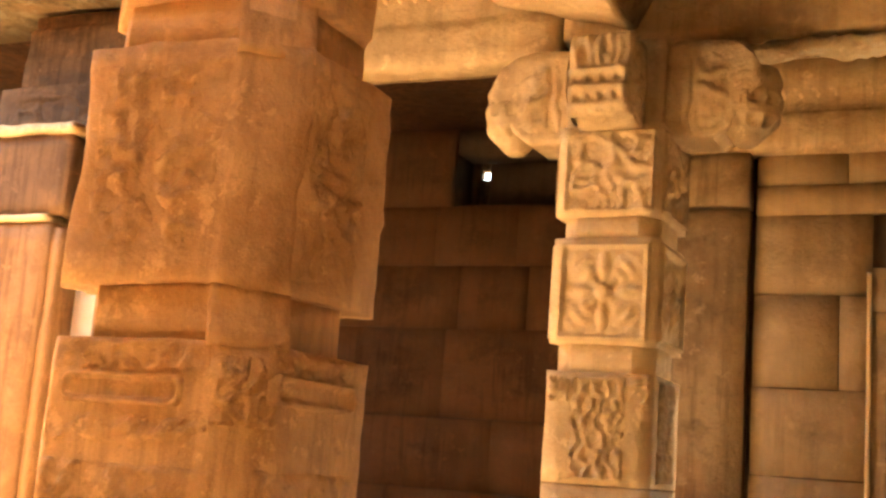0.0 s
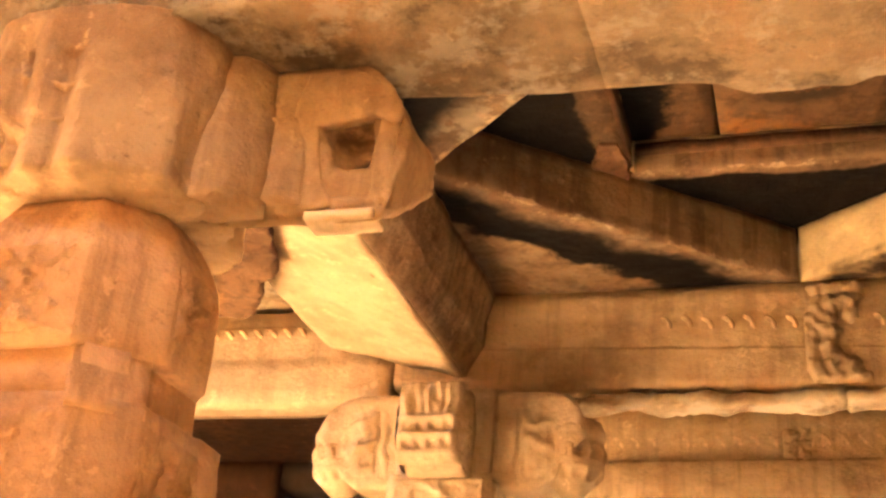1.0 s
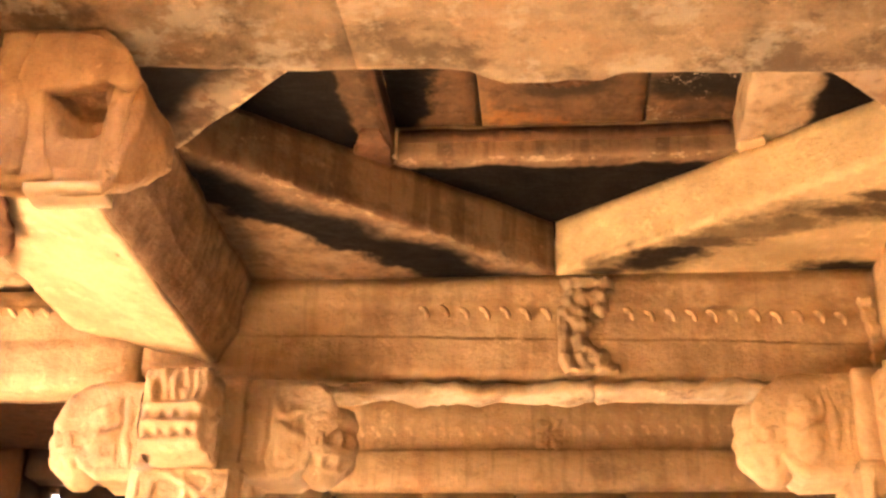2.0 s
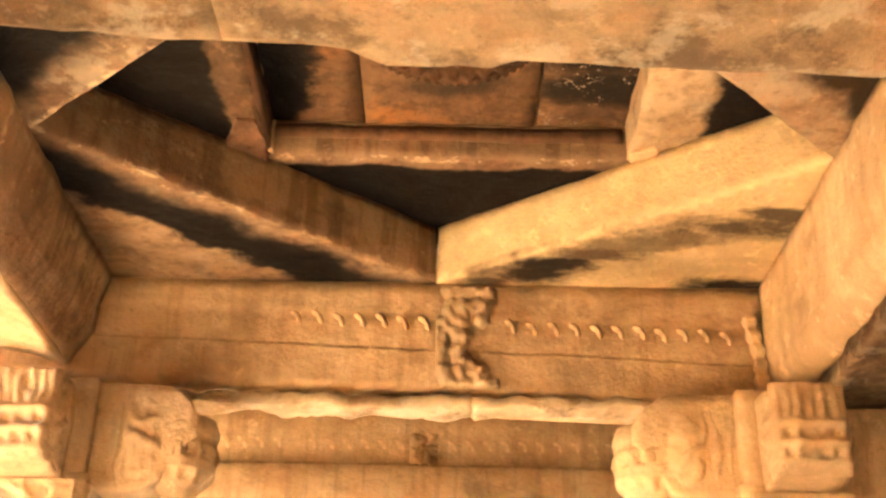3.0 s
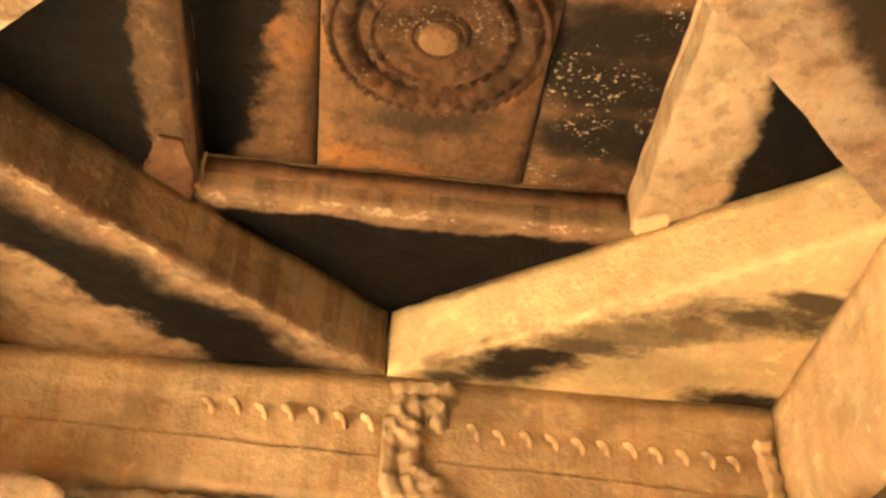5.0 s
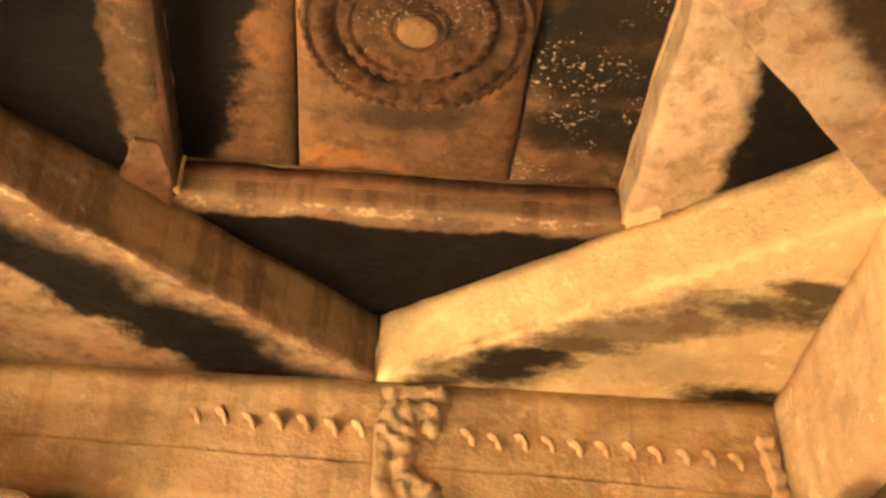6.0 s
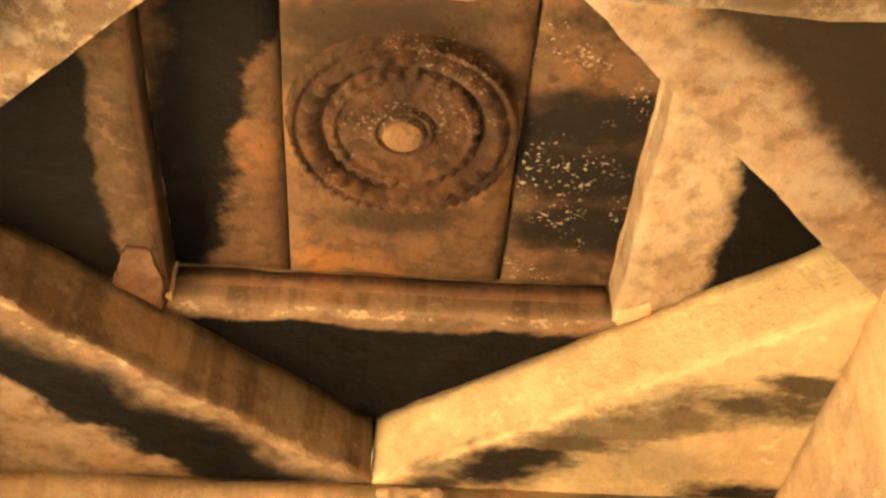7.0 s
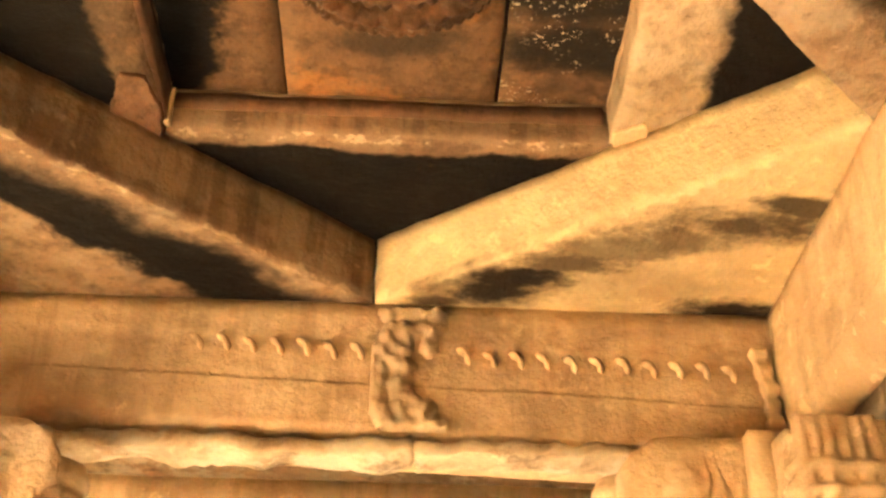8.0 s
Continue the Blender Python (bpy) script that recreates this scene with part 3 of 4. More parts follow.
part("boss", boss, stone("boss_granite", light=(0.22, 0.13, 0.063), dark=(0.15, 0.088, 0.042), patches=0.2), mid_stone, "smooth round boss")


# ---- pillars ----
def octagon(x0, x1, y0, y1, c):
    return [(x0 + c, y0), (x1 - c, y0), (x1, y0 + c), (x1, y1 - c), (x1 - c, y1), (x0 + c, y1), (x0, y1 - c), (x0, y0 + c)]


def bud_form():
    """A bell-shaped lotus bud, banded, with small cut slots between the bands."""
    profile = []
    for k in range(31):
        h = k / 30                                   # from the tip upwards
        r = 0.150 * math.sin(min(1.0, h * 1.9 + 0.10) * math.pi / 2) ** 0.8 * (1 - 0.25 * max(0.0, h - 0.6))
        profile.append((max(0.012, r + 0.006 * math.cos(h * 22)), -0.19 + 0.34 * h))
    bm = lathe(profile, 54, 0.0, 8, 0.0)
    for v in bm.verts:
        h = (v.co.z + 0.19) / 0.34
        slot = (0.20 < h < 0.33 or 0.48 < h < 0.62) and math.cos(math.atan2(v.co.y, v.co.x) * 11) > 0.05
        s = 0.84 if slot else 1.0
        v.co.x, v.co.y = v.co.x * s, v.co.y * s
    wear(bm, 0.005, 8.0)
    return bm


def arm_carving(seed, way):
    """Hanging folds near the pillar, then curled bands towards the arm's end."""
    def form(u, v):
        t = u * way
        edge = abs(u) ** 2.3 + abs(v) ** 2.3
        if edge > 0.92:
            return -1.0
        fade = max(0.0, 1 - edge)
        w = noise.noise(Vector((u * 2.2 + seed, v * 2.2, 1.7)))
        fold = 0.5 + 0.5 * math.cos(t * 17 + w * 3.0)
        bands = 0.5 + 0.5 * math.cos(v * 12 + t * 4 + w * 4)
        slots = 0.0 if math.cos(t * 24) > 0.3 and bands < 0.55 else 1.0
        k = min(1.0, max(0.0, (t + 0.15) * 4))
        lump = max(0.0, 1 - ((t - 0.45) / 0.5) ** 2 - ((v + 0.2) / 0.8) ** 2)
        return fade * ((1 - k) * fold * (0.55 + 0.3 * w) + k * (0.25 + 0.45 * bands * slots + 0.45 * lump))
    return form


def end_carving(seed):
    """Upright slats over two crossing bars with cut slots."""
    def form(u, v):
        w = noise.noise(Vector((u * 2.5 + seed, v * 2.5, 3.1))) * 0.5
        fade = max(0.0, 1 - u ** 8)
        if v > 0.15:
            return fade * ((0.40 + 0.32 * (0.5 + 0.5 * math.cos(u * 20 + w * 6))) * (1 - 0.75 * (v - 0.15)) + w * 0.7)
        bar = 0.5 + 0.5 * math.cos((v - 0.05) * 15)
        slot = 0.5 + 0.5 * math.cos(u * 15 + w * 3)
        return fade * (0.15 + 0.70 * max(bar, slot * 0.6) + w * 0.7) * max(0.2, 1 - max(0.0, -v - 0.55) * 1.5)
    return form


def bracket(parent, x, y, h, z0, z1, reach, wide, mat):
    """A cross-shaped bracket capital: four arms with rolled ends, ribs and hanging lotus buds."""
    cap = part("capital", box(x - h, x + h, y - h, y + 0.055, z0 + 0.005, z1, bevel=0.012, step=0.06, rough=0.008), mat, parent, "bracket capital with hanging lotus buds")
    part("core", box(x - h, x + h, y + 0.06, y + h, z0 + 0.005, z1, bevel=0.012, step=0.08, rough=0.006), mat, cap)
    for k in range(4):
        top = z1 - 0.05 if k == 3 else z1
        far = reach - 0.20 if k == 3 else reach
        if k == 3:
            prof = [(h - 0.05, z0 + 0.02), (far - 0.22, z0 + 0.03), (far - 0.10, z0 + 0.06), (far - 0.05, z0 + 0.13), (far - 0.04, z0 + 0.24), (far - 0.06, top - 0.15),
                    (far - 0.10, top - 0.05), (far - 0.16, top), (far - 0.26, top + 0.004), (h - 0.05, top + 0.004)]
        else:
            prof = [(h - 0.05, z0 + 0.01), (far - 0.27, z0 + 0.01), (far - 0.20, z0 + 0.06), (far - 0.13, z0 + 0.18), (far - 0.07, z0 + 0.24), (far - 0.07, top - 0.13),
                    (far - 0.11, top - 0.06), (far - 0.19, top - 0.015), (far - 0.26, top), (h - 0.05, top)]
        turn = Matrix.Translation((x, y, 0)) @ Matrix.Rotation(k * math.pi / 2, 4, "Z")
        part("arm", prism(prof, -wide * 0.42, wide * 0.42, turn @ ALONG_Y, bevel=0.03, step=0.045, rough=0.012, freq=6, seed=k), mat, cap)
        if k != 3:
            c = turn @ Vector((far - 0.15, 0, z0 + 0.185))
            bud = bud_form()
            bud.transform(Matrix.Translation(c) @ Matrix.Rotation(k * 1.3, 4, "Z"))
            part("lotus_bud", bud, mat, cap)
        # carved sides: hanging folds at the root, banded bud at the end
        wdt, hgt = far - h + 0.02, top - z0 - 0.03
        for side in (-1, 1):
            flip = Matrix.Rotation(0 if side < 0 else math.pi, 4, "Z")
            place = turn @ Matrix.Translation(((h + far) / 2 - (0.02 if k == 3 else 0.10), side * (wide * 0.42 - 0.004), (z0 + top) / 2)) @ flip @ FRONT
            part("carving", relief(wdt * (0.96 if k == 3 else 0.62), hgt * 0.98, 0.040, arm_carving(x + k + side, -side), place, back=0.0, step=0.010), mat, cap)
        if k == 3:
            face = turn @ Matrix.Translation((far - 0.05, 0, (z0 + top) / 2 + 0.02)) @ SIDE
            part("carving", relief(wide * 0.86, hgt, 0.060, end_carving(x), face, back=0.03, step=0.010), mat, cap)
    return cap


PH = 0.235                    # half width of the slender pillars


def slender_pillar(label, x, y, mat, full=True):
    p = thing("stone_pillar", label, "pillar", "pillars of the hall", at=(x, y, 0))
    x0, x1, y0, y1 = x - PH, x + PH, y - PH, y + PH
    for name, za, zb_, c in (("base_block", 0.0, 1.345, 0), ("shaft_block", 1.352, 1.828, 0), ("neck", 1.80, 1.97, 0.085), ("shaft_block", 1.948, 2.418, 0), ("neck", 2.40, 2.53, 0.085),
                             ("shaft_block", 2.515, 2.93, 0)):
        g = 0.012 if name == "neck" else 0.0
        poly = octagon(x0 + g, x1 - g, y0 + g, y1 - g, c) if c else [(x0, y0), (x1, y0), (x1, y1), (x0, y1)]
        part(name, prism(poly, za, zb_, bevel=0.012, step=0.09, rough=0.006, freq=5, seed=x + za), mat, p)
    for turn, w in ((FRONT, (x, y0)), (SIDE, (x1, y)), (Matrix.Rotation(-math.pi / 2, 4, "Z") @ FRONT, (x0, y))):
        if not full and turn is not FRONT:
            continue
        for zc, hh, form, deep in ((2.72, 0.38, scrolls(1.0, 2.2), 0.024), (2.18, 0.44, lotus, 0.030), (1.59, 0.45, foliage, 0.024)):
            ww = 0.42 if form is not foliage else 0.25
            part("carved_panel", relief(ww, hh, deep, form, Matrix.Translation((*w, zc)) @ turn, back=0.012), mat, p)
    # curled corner leaves at the top of the lower block
    for sx in (-1, 1):
        curl = relief(0.105, 0.13, 0.03, scrolls(3.0 + sx, 1.5), Matrix.Translation((x + sx * 0.178, y0 + 0.002, 1.755)) @ FRONT, back=0.01)
        part("corner_leaf", curl, mat, p)
    bracket(p, x, y, PH - 0.02, 2.88, 3.33, 0.70, 0.34, mat)
    return p


slender_pillar("pale carved granite pillar with lotus panels and bracket capital", -1.585, 1.435, M_HONEY)
slender_pillar("carved granite pillar with bracket capital under the beam", 1.45, 1.435, M_PALE)


def plain_pillar(label, x, y):
    """A plain square pillar under a heavy shade-dark block with ledges coloured as lit."""
    p = thing("stone_pillar", label, "pillar", "pillars of the hall", at=(x, y, 0))
    part("shaft_block", box(x - 0.36, x + 0.20, y - 0.25, y + 0.25, 0, 2.53, bevel=0.03, step=0.12, rough=0.008), M_ROSE, p)
    part("corner_roll", box(x + 0.185, x + 0.265, y - 0.23, y + 0.22, 0, 2.50, bevel=0.03, step=0.12, rough=0.007), M_ROSE, p)
    # pale ledges imitate lit rims; brown blocks imitate the capital's shade
    part("lower_ledge", box(x - 0.40, x + 0.17, y - 0.275, y + 0.24, 2.54, 2.575, bevel=0.01, step=0.08, rough=0.008), M_BEAM, p, "worn ledge with its lit rim in pale tone")
    part("capital_block", box(x - 0.45, x + 0.275, y - 0.25, y + 0.27, 2.58, 3.03, bevel=0.07, step=0.08, rough=0.012), M_BROWN, p, "block with rounded corners, its shade in dark brown")
    part("upper_ledge", box(x - 0.50, x + 0.30, y - 0.29, y + 0.27, 3.035, 3.09, bevel=0.015, step=0.05, rough=0.014, freq=6), M_BEAM, p, "worn ledge with its lit rim in pale tone")
    part("impost", box(x - 0.45, x + 0.34, y - 0.10, y + 0.22, 3.095, 3.37, bevel=0.015, step=0.06, rough=0.014, freq=6), M_BROWN, p)
    part("carving", relief(0.60, 0.30, 0.04, scrolls(31.0, 1.6, 0.8, False), Matrix.Translation((x - 0.05, y - 0.10, 3.23)) @ FRONT, back=0.0), M_BROWN, p)
    return p


plain_pillar("plain reddish granite pillar of the next bay under a ledged block", -4.93, 1.435)
# added wall; its pale colour stands in for a sunlit surface behind
plain_wall("wall_side", "low pale filler wall added as the sunlit background beside the pillar", -4.655, -4.15, 1.36, 1.56, 0, 2.20, mat=M_PALE)


def stout_pillar(label, x, y):
    """The broad near pillar: carved blocks, octagonal necks, shouldered top and a heavy rolled capital."""
    p = thing("stone_pillar", label, "pillar", "pillars of the hall", at=(x, y, 0))
    a, b = 0.295, 0.25
    x0, x1, y0, y1 = x - a, x + a, y - b, y + b
    plan = lambda g: [(x0 + 0.055 - g, y0 - g), (x1 - 0.10, y0 - g), (x1 + g, y0 + 0.10), (x1 + g, y1 - 0.01), (x1 - 0.01, y1 + g), (x0 - g, y1 + g), (x0 - g, y0 + 0.055)]
    part("base_block", prism(plan(0.0), 0, 1.60, bevel=0.022, step=0.06, rough=0.013, seed=31), M_RED, p)
    part("neck", prism(octagon(x0 + 0.07, x1 - 0.045, y0 + 0.012, y1 - 0.012, 0.075), 1.585, 1.735, bevel=0.008, step=0.08, rough=0.006), M_RED, p)
    part("shaft_block", prism(plan(0.004), 1.72, 2.275, bevel=0.034, step=0.04, rough=0.018, freq=4, seed=32), M_RED, p)
    part("neck", prism(octagon(x0 + 0.07, x1 - 0.045, y0 + 0.012, y1 - 0.012, 0.075), 2.26, 2.40, bevel=0.01, step=0.08, rough=0.008), M_RED, p)
    top = prism(octagon(x0 - 0.01, x1 + 0.005, y0 - 0.01, y1 + 0.01, 0.15), 2.385, 2.80, bevel=0.05, step=0.04, rough=0.010, freq=4, seed=33)
    for v in top.verts:       # rounded shoulders
        k = max(0.0, (v.co.z - 2.56) / 0.24)
        s = 1 - 0.30 * k ** 2.2
        v.co.x, v.co.y = x + (v.co.x - x) * s, y + (v.co.y - y) * s
    part("shoulder_block", top, M_RED, p)
    # plain raised tongues on the chamfered corner
    for za, zb_, back in ((1.62, 1.69, 0.006), (2.275, 2.37, 0.028)):
        tongue = box(-0.088, 0.088, back - 0.058, 0.09, za - 0.03, zb_ + 0.035, bevel=0.028, step=0.03, rough=0.006)
        for v in tongue.verts:   # swells towards its foot
            v.co.y -= 0.02 * max(0.0, (zb_ - v.co.z) / 0.1)
        tongue.transform(Matrix.Translation((x1 - 0.097, y0 + 0.087, 0)) @ Matrix.Rotation(math.pi / 4, 4, "Z"))
        part("tongue", tongue, M_RED, p)
    for zc, hh, sd, wf, ws in ((2.0, 0.50, 11.0, 0.37, 0.28), (2.53, 0.24, 12.0, 0.29, 0.19), (1.14, 0.40, 13.0, 0.46, 0.42)):
        part("carved_panel", relief(wf, hh, 0.030, scrolls(sd, 3.4, 1.3, False), Matrix.Translation((x - 0.02, y0 - 0.004, zc)) @ FRONT, back=0.012, step=0.012), M_RED, p, "worn low relief carving")
        part("carved_panel", relief(ws, hh, 0.028, scrolls(sd + 5, 2.4, 1.6, False), Matrix.Translation((x1 + 0.004, y, zc)) @ SIDE, back=0.012, step=0.012), M_RED, p, "worn low relief carving")
    def rounded_frame(wide, high):
        def form(u, v):
            qx, qy = abs(u) * wide / 2, abs(v) * high / 2
            core_x = max(0.0, qx - (wide / 2 - high / 2))
            d = abs(math.hypot(core_x, qy) - high * 0.40)
            return max(0.0, 1 - (d / 0.011) ** 2) * 0.9 + 0.1 * noise.noise(Vector((u * 5, v * 3, wide)))
        return form

    for place, wide in ((Matrix.Translation((x - 0.04, y0 - 0.002, 1.492)) @ FRONT, 0.33), (Matrix.Translation((x1 + 0.002, y - 0.005, 1.512)) @ SIDE, 0.36)):
        part("moulding", relief(wide, 0.075, 0.020, rounded_frame(wide, 0.07), place, back=0.008, step=0.007), M_RED, p, "raised band with rounded ends")
    for place, wide, sd in ((Matrix.Translation((x - 0.02, y0 - 0.002, 1.565)) @ FRONT, 0.42, 51.0), (Matrix.Translation((x1 + 0.002, y, 1.565)) @ SIDE, 0.38, 52.0),
                            (Matrix.Translation((x - 0.02, y0 - 0.002, 1.405)) @ FRONT, 0.46, 53.0)):
        part("carved_panel", relief(wide, 0.075, 0.020, scrolls(sd, 3.4, 0.35, False), place, back=0.008, step=0.008), M_RED, p, "row of worn curled leaves")
    leaf_x = relief(0.16, 0.16, 0.03, scrolls(54.0, 2.0, 1.0, False), Matrix.Translation((x1 - 0.047, y0 + 0.047, 1.50)) @ Matrix.Rotation(math.pi / 4, 4, "Z") @ FRONT, back=0.01, step=0.008)
    part("corner_leaf", leaf_x, M_RED, p)
    # heavy capital: folded core and rolled arms
    core = lathe([(0.20, 2.79)] + [(1.0, 2.795 + 0.475 * k / 16) for k in range(17)] + [(0.20, 3.272)], 120, 0.0, 8, 0.0)
    for v in core.verts:      # rounded square with hanging flutes
        if math.hypot(v.co.x, v.co.y) < 0.5:
            v.co.x, v.co.y = v.co.x + x, v.co.y + y
            continue
        a = math.atan2(v.co.y, v.co.x)
        r = 0.330 / (abs(math.cos(a)) ** 2.7 + abs(math.sin(a)) ** 2.7) ** (1 / 2.7)
        flute = noise.noise(Vector((math.cos(a) * 4.2, math.sin(a) * 4.2, v.co.z * 0.9)))
        r += 0.055 * flute * min(1.0, (3.29 - v.co.z) * 6) + 0.03 * (3.1 - v.co.z) ** 2
        v.co.x, v.co.y = x + r * math.cos(a), y - 0.015 + r * 0.92 * math.sin(a)
    wear(core, 0.012, 8.0, 4.1)
    cap = part("capital", core, M_CAP, p, "heavy worn bracket capital with rolled ends")
    for sx in (-1, 1):
        prof = [(0.25, 2.80), (0.725, 2.795), (0.75, 2.82), (0.775, 2.96), (0.782, 3.04), (0.77, 3.11), (0.74, 3.17), (0.69, 3.222), (0.62, 3.255), (0.54, 3.27), (0.25, 3.275)]
        prof = [(sx * u, w) for u, w in prof][::sx]
        arm = prism(prof, 0.03, 0.30, Matrix.Translation((x, y, 0)) @ ALONG_Y, bevel=0.05, step=0.03, rough=0.018, freq=6, seed=42 + sx)
        for v in arm.verts:   # the underside rises backwards
            k = max(0.0, (3.02 - v.co.z) / 0.2)
            v.co.z += max(0.0, v.co.y - (y + 0.03)) * 0.62 * min(1.0, k)
            u = (v.co.x - x) * sx
            if u < 0.60 and v.co.y < y + 0.1:
                v.co.y += 0.035 * noise.noise(Vector((v.co.x * 11, 0, v.co.z * 1.3 + 3)))
            if v.co.y < y + 0.12 and 0.555 + (3.08 - v.co.z) * 0.4 < u < 0.69 and 2.955 < v.co.z < 3.085:
                v.co.y += 0.14
        part("arm", arm, M_CAP, cap)
        part("lip", box(x + sx * 0.64 - 0.10, x + sx * 0.64 + 0.08, y + 0.012, y + 0.10, 2.800, 2.822, bevel=0.006, step=0.04, rough=0.006), M_PALE, cap, "pale worn lip")
        # framed socket near the arm's end
        jamb = [(0.46, 2.83), (0.60, 2.83), (0.565, 2.95), (0.535, 3.10), (0.45, 3.12)]
        head = [(0.47, 3.075), (0.70, 3.085), (0.76, 3.05), (0.772, 3.10), (0.73, 3.17), (0.66, 3.215), (0.50, 3.23)]
        post = [(0.69, 2.83), (0.735, 2.835), (0.765, 3.06), (0.72, 3.07)]
        foot = [(0.59, 2.825), (0.74, 2.825), (0.73, 2.86), (0.595, 2.865)]
        for poly, out in ((jamb, 0.018), (head, 0.020), (post, 0.006), (foot, 0.006)):
            poly = [(sx * u, w) for u, w in poly][::sx]
            part("socket_frame", prism(poly, 0.03 - out, 0.05, Matrix.Translation((x, y, 0)) @ ALONG_Y, bevel=0.022, step=0.035, rough=0.012, freq=7), M_CAP, cap)
    for place, w_, sd in ((Matrix.Translation((x - 0.02, y - 0.285, 3.03)) @ FRONT, 0.34, 21.0),                           (Matrix.Translation((x + 0.40, y + 0.03, 3.03)) @ FRONT, 0.22, 23.0)):
        part("carving", relief(w_, 0.40, 0.05, scrolls(sd, 1.5, 0.9, False), place, back=0.0, step=0.011), M_CAP, cap)
    for sx in (-1, 1):        # smooth cloth-like folds hanging at the root of each arm
        for u, w_, out, foot in ((0.315, 0.125, 0.165, 2.80), (0.44, 0.085, 0.04, 2.84)):
            drape = bmesh.new()
            rows = []
            for k in range(13):
                h = k / 12
                z = foot + (3.262 - foot) * h
                swell = 1.0 - 0.25 * h * h
                rows.append([drape.verts.new((x + sx * u + w_ * swell * math.sin(q * 0.24 - 1.44) * 1.05, y + 0.045 - out * swell * max(0.0, math.cos(q * 0.24 - 1.44)) - 0.03 * (1 - h), z)) for q in range(13)])
            for p_, q_ in zip(rows, rows[1:]):
                for k in range(12):
                    drape.faces.new((p_[k], p_[k + 1], q_[k + 1], q_[k]))
            drape.faces.new(rows[0][::-1])
            drape.faces.new(rows[-1])
            drape.faces.new([r[0] for r in rows])
            drape.faces.new([r[-1] for r in rows][::-1])
            wear(drape, 0.010, 6.0, u * 7)
            part("drape", drape, M_CAP, cap)
    part("impost", box(x - 0.3, x + 0.25, y - 0.2, y + 0.28, 3.275, 3.52, bevel=0.02, step=0.15, rough=0.008), M_CAP, cap)
    return p


near_pillar = stout_pillar("broad reddish granite pillar with worn carvings and rolled capital", -1.715, -1.45)
copy_thing(near_pillar, Matrix.Translation((1.80, -1.45, 0)))

# ---- far wall with doorway ----
DX0, DX1, DZ = -0.48, 0.55, 2.41
wall_far = thing("wall_north", "wall of large tan granite blocks with a doorway", "wall", kind="structure")
part("backing", box(-2.35, DX0 - 0.17, 3.36, 3.9, 0, 3.92, step=0, rough=0), M_JOINT, wall_far)
part("backing", box(DX1 + 0.17, 5.6, 3.36, 3.9, 0, 3.92, step=0, rough=0), M_JOINT, wall_far)
part("backing", box(DX0 - 0.17, DX1 + 0.17, 3.36, 3.9, DZ + 0.24, 3.92, step=0, rough=0), M_JOINT, wall_far)
door = thing("door_1", "tall open doorway with moulded granite frame", "doorway", kind="structure")
part("jamb", box(DX0 - 0.19, DX0, 3.27, 3.92, 0, DZ, bevel=0.015, step=0.12, rough=0.005), M_WALL, door)
part("jamb", box(DX1, DX1 + 0.19, 3.27, 3.92, 0, DZ, bevel=0.015, step=0.12, rough=0.005), M_WALL, door)
part("door_lintel", box(DX0 - 0.19, DX1 + 0.19, 3.27, 3.92, DZ + 0.002, DZ + 0.25, bevel=0.015, step=0.12, rough=0.005), M_WALL, door)
part("fillet", box(DX0 - 0.215, DX0 - 0.192, 3.24, 3.30, 0, DZ + 0.22, bevel=0.006, step=0.2, rough=0.003), M_PALE, door)
# frieze above the wall
part("frieze", prism([(3.9, 3.34), (3.24, 3.34), (3.20, 3.37), (3.20, 3.56), (3.25, 3.60), (3.25, 3.92), (3.9, 3.92)], -2.35, 5.6, ALONG_X, bevel=0.008, step=0.14, rough=0.007), M_BEAM, wall_far)
wall_hook = hook_mesh.copy()
wall_hook.materials[0] = M_BEAM
for k in range(34):
    ob = new("bead", wall_hook)
    ob.parent = wall_far
    ob.location = (-1.4 + 0.10 * k, 3.252, 3.70)
    ob.scale = (1.2, 0.22, 1.2)

part("carved_motif", relief(0.16, 0.30, 0.04, scrolls(9.0, 1.3, 1.8, False), Matrix.Translation((-0.06, 3.245, 3.62)) @ FRONT, back=0.0), M_BEAM, wall_far)

rnd = random.Random(5)


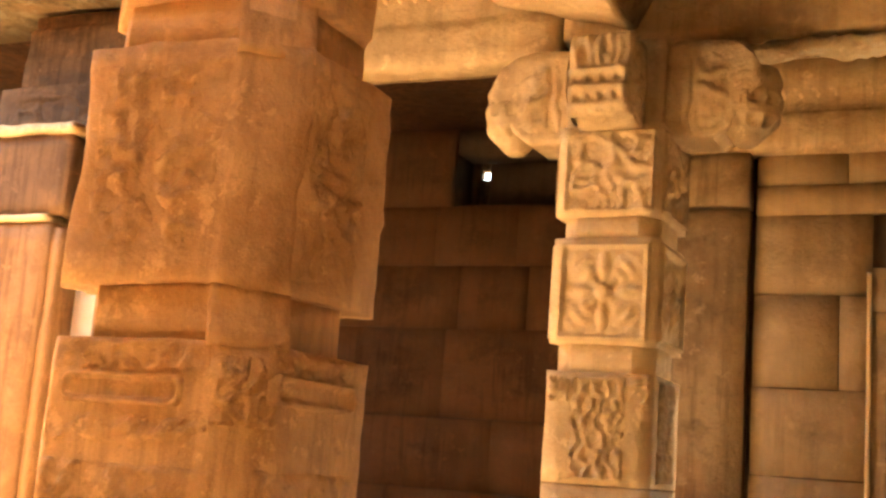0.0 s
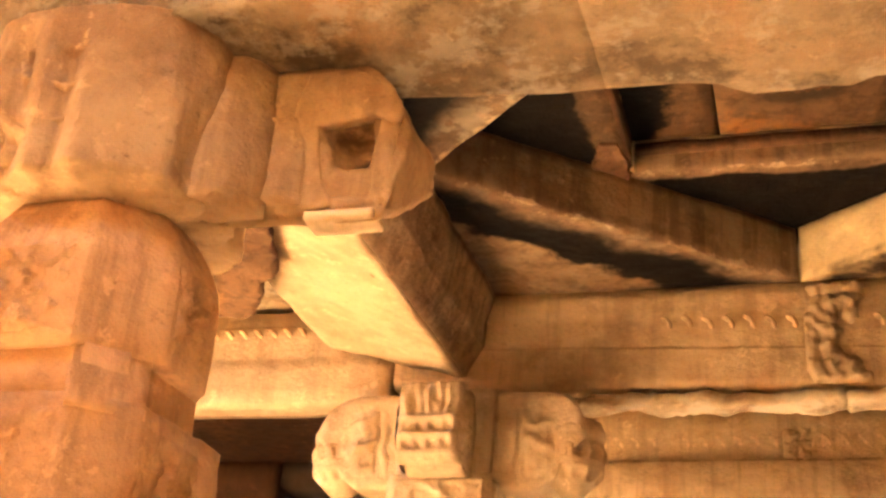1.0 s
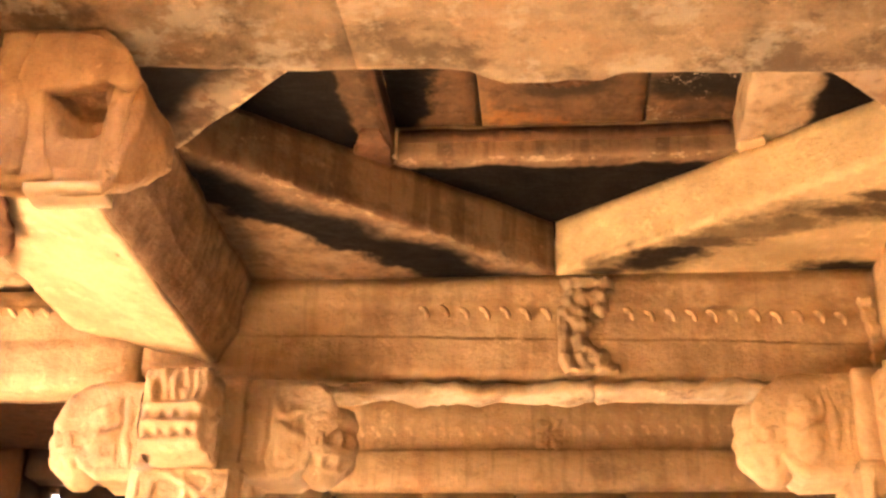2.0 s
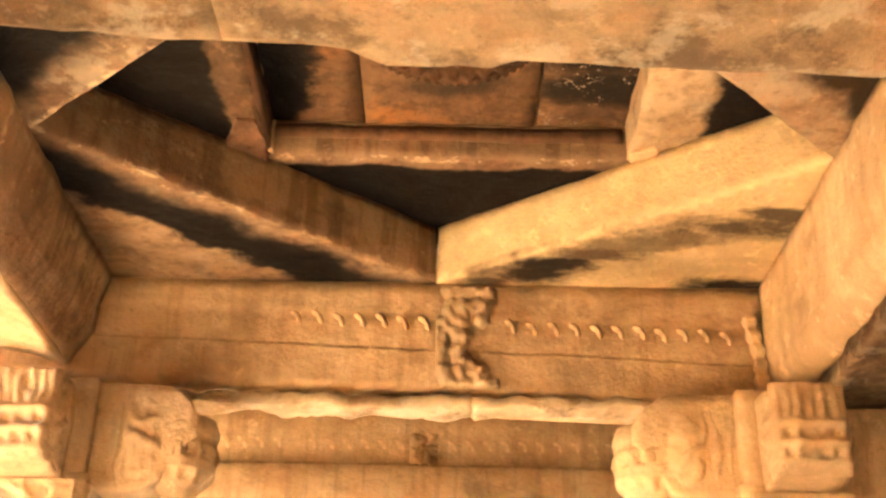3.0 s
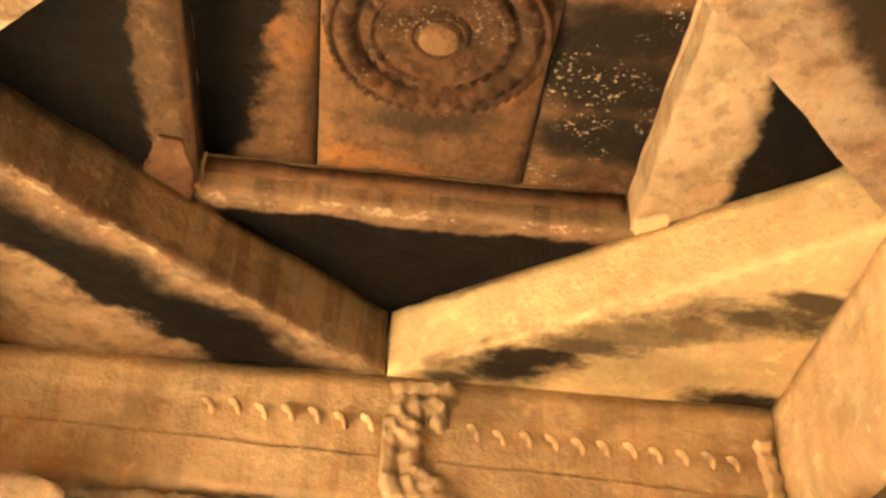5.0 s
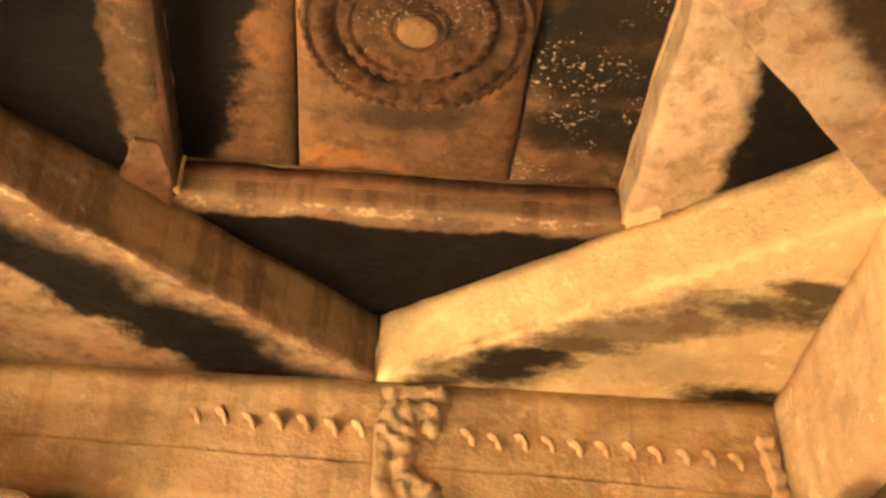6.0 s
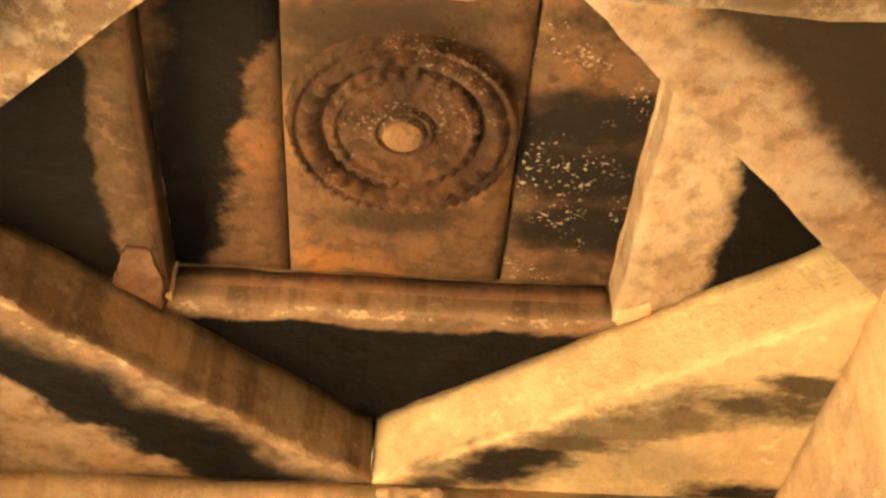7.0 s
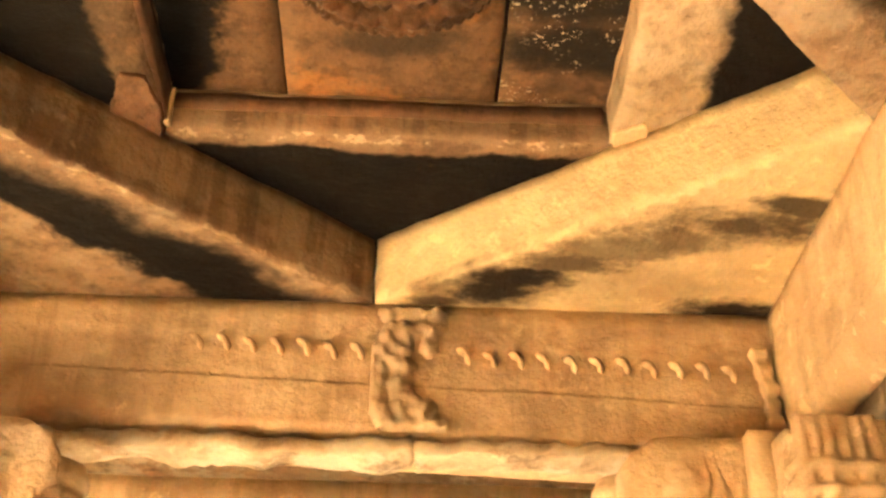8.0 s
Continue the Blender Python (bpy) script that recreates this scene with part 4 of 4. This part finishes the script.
def courses(parent, x0, x1, y, heights, mat, holes=(), depth=0.07, mean=0.75):
    """Blocks of a wall face, each a piece of its own."""
    for z0, z1 in zip(heights, heights[1:]):
        x = x0
        while x < x1 - 0.02:
            w = mean * rnd.uniform(0.6, 1.45)
            e = x1 if x + w > x1 - 0.3 else x + w
            spans = [(x, e)]
            for hx0, hx1, hz0, hz1 in holes:
                if z0 < hz1 - 0.01 and z1 > hz0 + 0.01:
                    spans = [s for a, b in spans for s in ((a, min(b, hx0)), (max(a, hx1), b)) if s[1] - s[0] > 0.05]
            for a, b in spans:
                out = rnd.uniform(0, 0.02)
                part("block", box(a + 0.004, b - 0.004, y - out, y + depth, z0 + 0.004, z1 - 0.004, bevel=0.012, step=0.3, rough=0.006, seed=a + z0), mat, parent)
            x = e


courses(wall_far, -1.33, 5.55, 3.30, [0, 0.5, 1.0, 1.47, 1.97, 2.51, 2.98, 3.16, 3.34], M_WALL, [(DX0 - 0.19, DX1 + 0.19, 0, DZ + 0.25)])
part("pilaster", box(-2.35, -1.36, 3.22, 3.36, 0, 3.0, bevel=0.015, step=0.2, rough=0.008), M_WALL, wall_far, "plain pilaster strip")
part("pilaster_cap", box(-2.35, -1.36, 3.19, 3.36, 3.02, 3.335, bevel=0.03, step=0.15, rough=0.012), M_WALL, wall_far)

# ---- dark passage beside it, its shade put into the stone colour ----
HX, HZ = -4.20, 3.975
wall_pass = thing("wall_passage", "dark passage wall of granite blocks with a small opening", "wall", kind="structure")
NI = (-4.33, -3.39, 3.62, 4.08)
for ext in ((-9.0, NI[0], 5.56, 6.0, 0, 4.3), (NI[1], -1.95, 5.56, 6.0, 0, 4.3), (NI[0], NI[1], 5.56, 6.0, 0, NI[2]), (NI[0], NI[1], 5.56, 6.0, NI[3], 4.3),
            (NI[0], HX - 0.045, 5.90, 6.0, NI[2], NI[3]), (HX + 0.045, NI[1], 5.90, 6.0, NI[2], NI[3]), (HX - 0.045, HX + 0.045, 5.90, 6.0, NI[2], HZ - 0.045),
            (HX - 0.045, HX + 0.045, 5.90, 6.0, HZ + 0.045, NI[3])):
    part("backing", box(*ext, step=0, rough=0, bevel=0), M_JOINT, wall_pass)
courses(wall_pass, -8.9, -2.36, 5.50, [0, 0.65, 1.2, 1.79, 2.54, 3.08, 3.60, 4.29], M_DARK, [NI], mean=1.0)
# unseen end wall, added to keep daylight out of the passage
plain_wall("wall_passage_end", "added granite wall closing the passage from light", -9.4, -9.0, 1.9, 6.0, 0, 4.3)
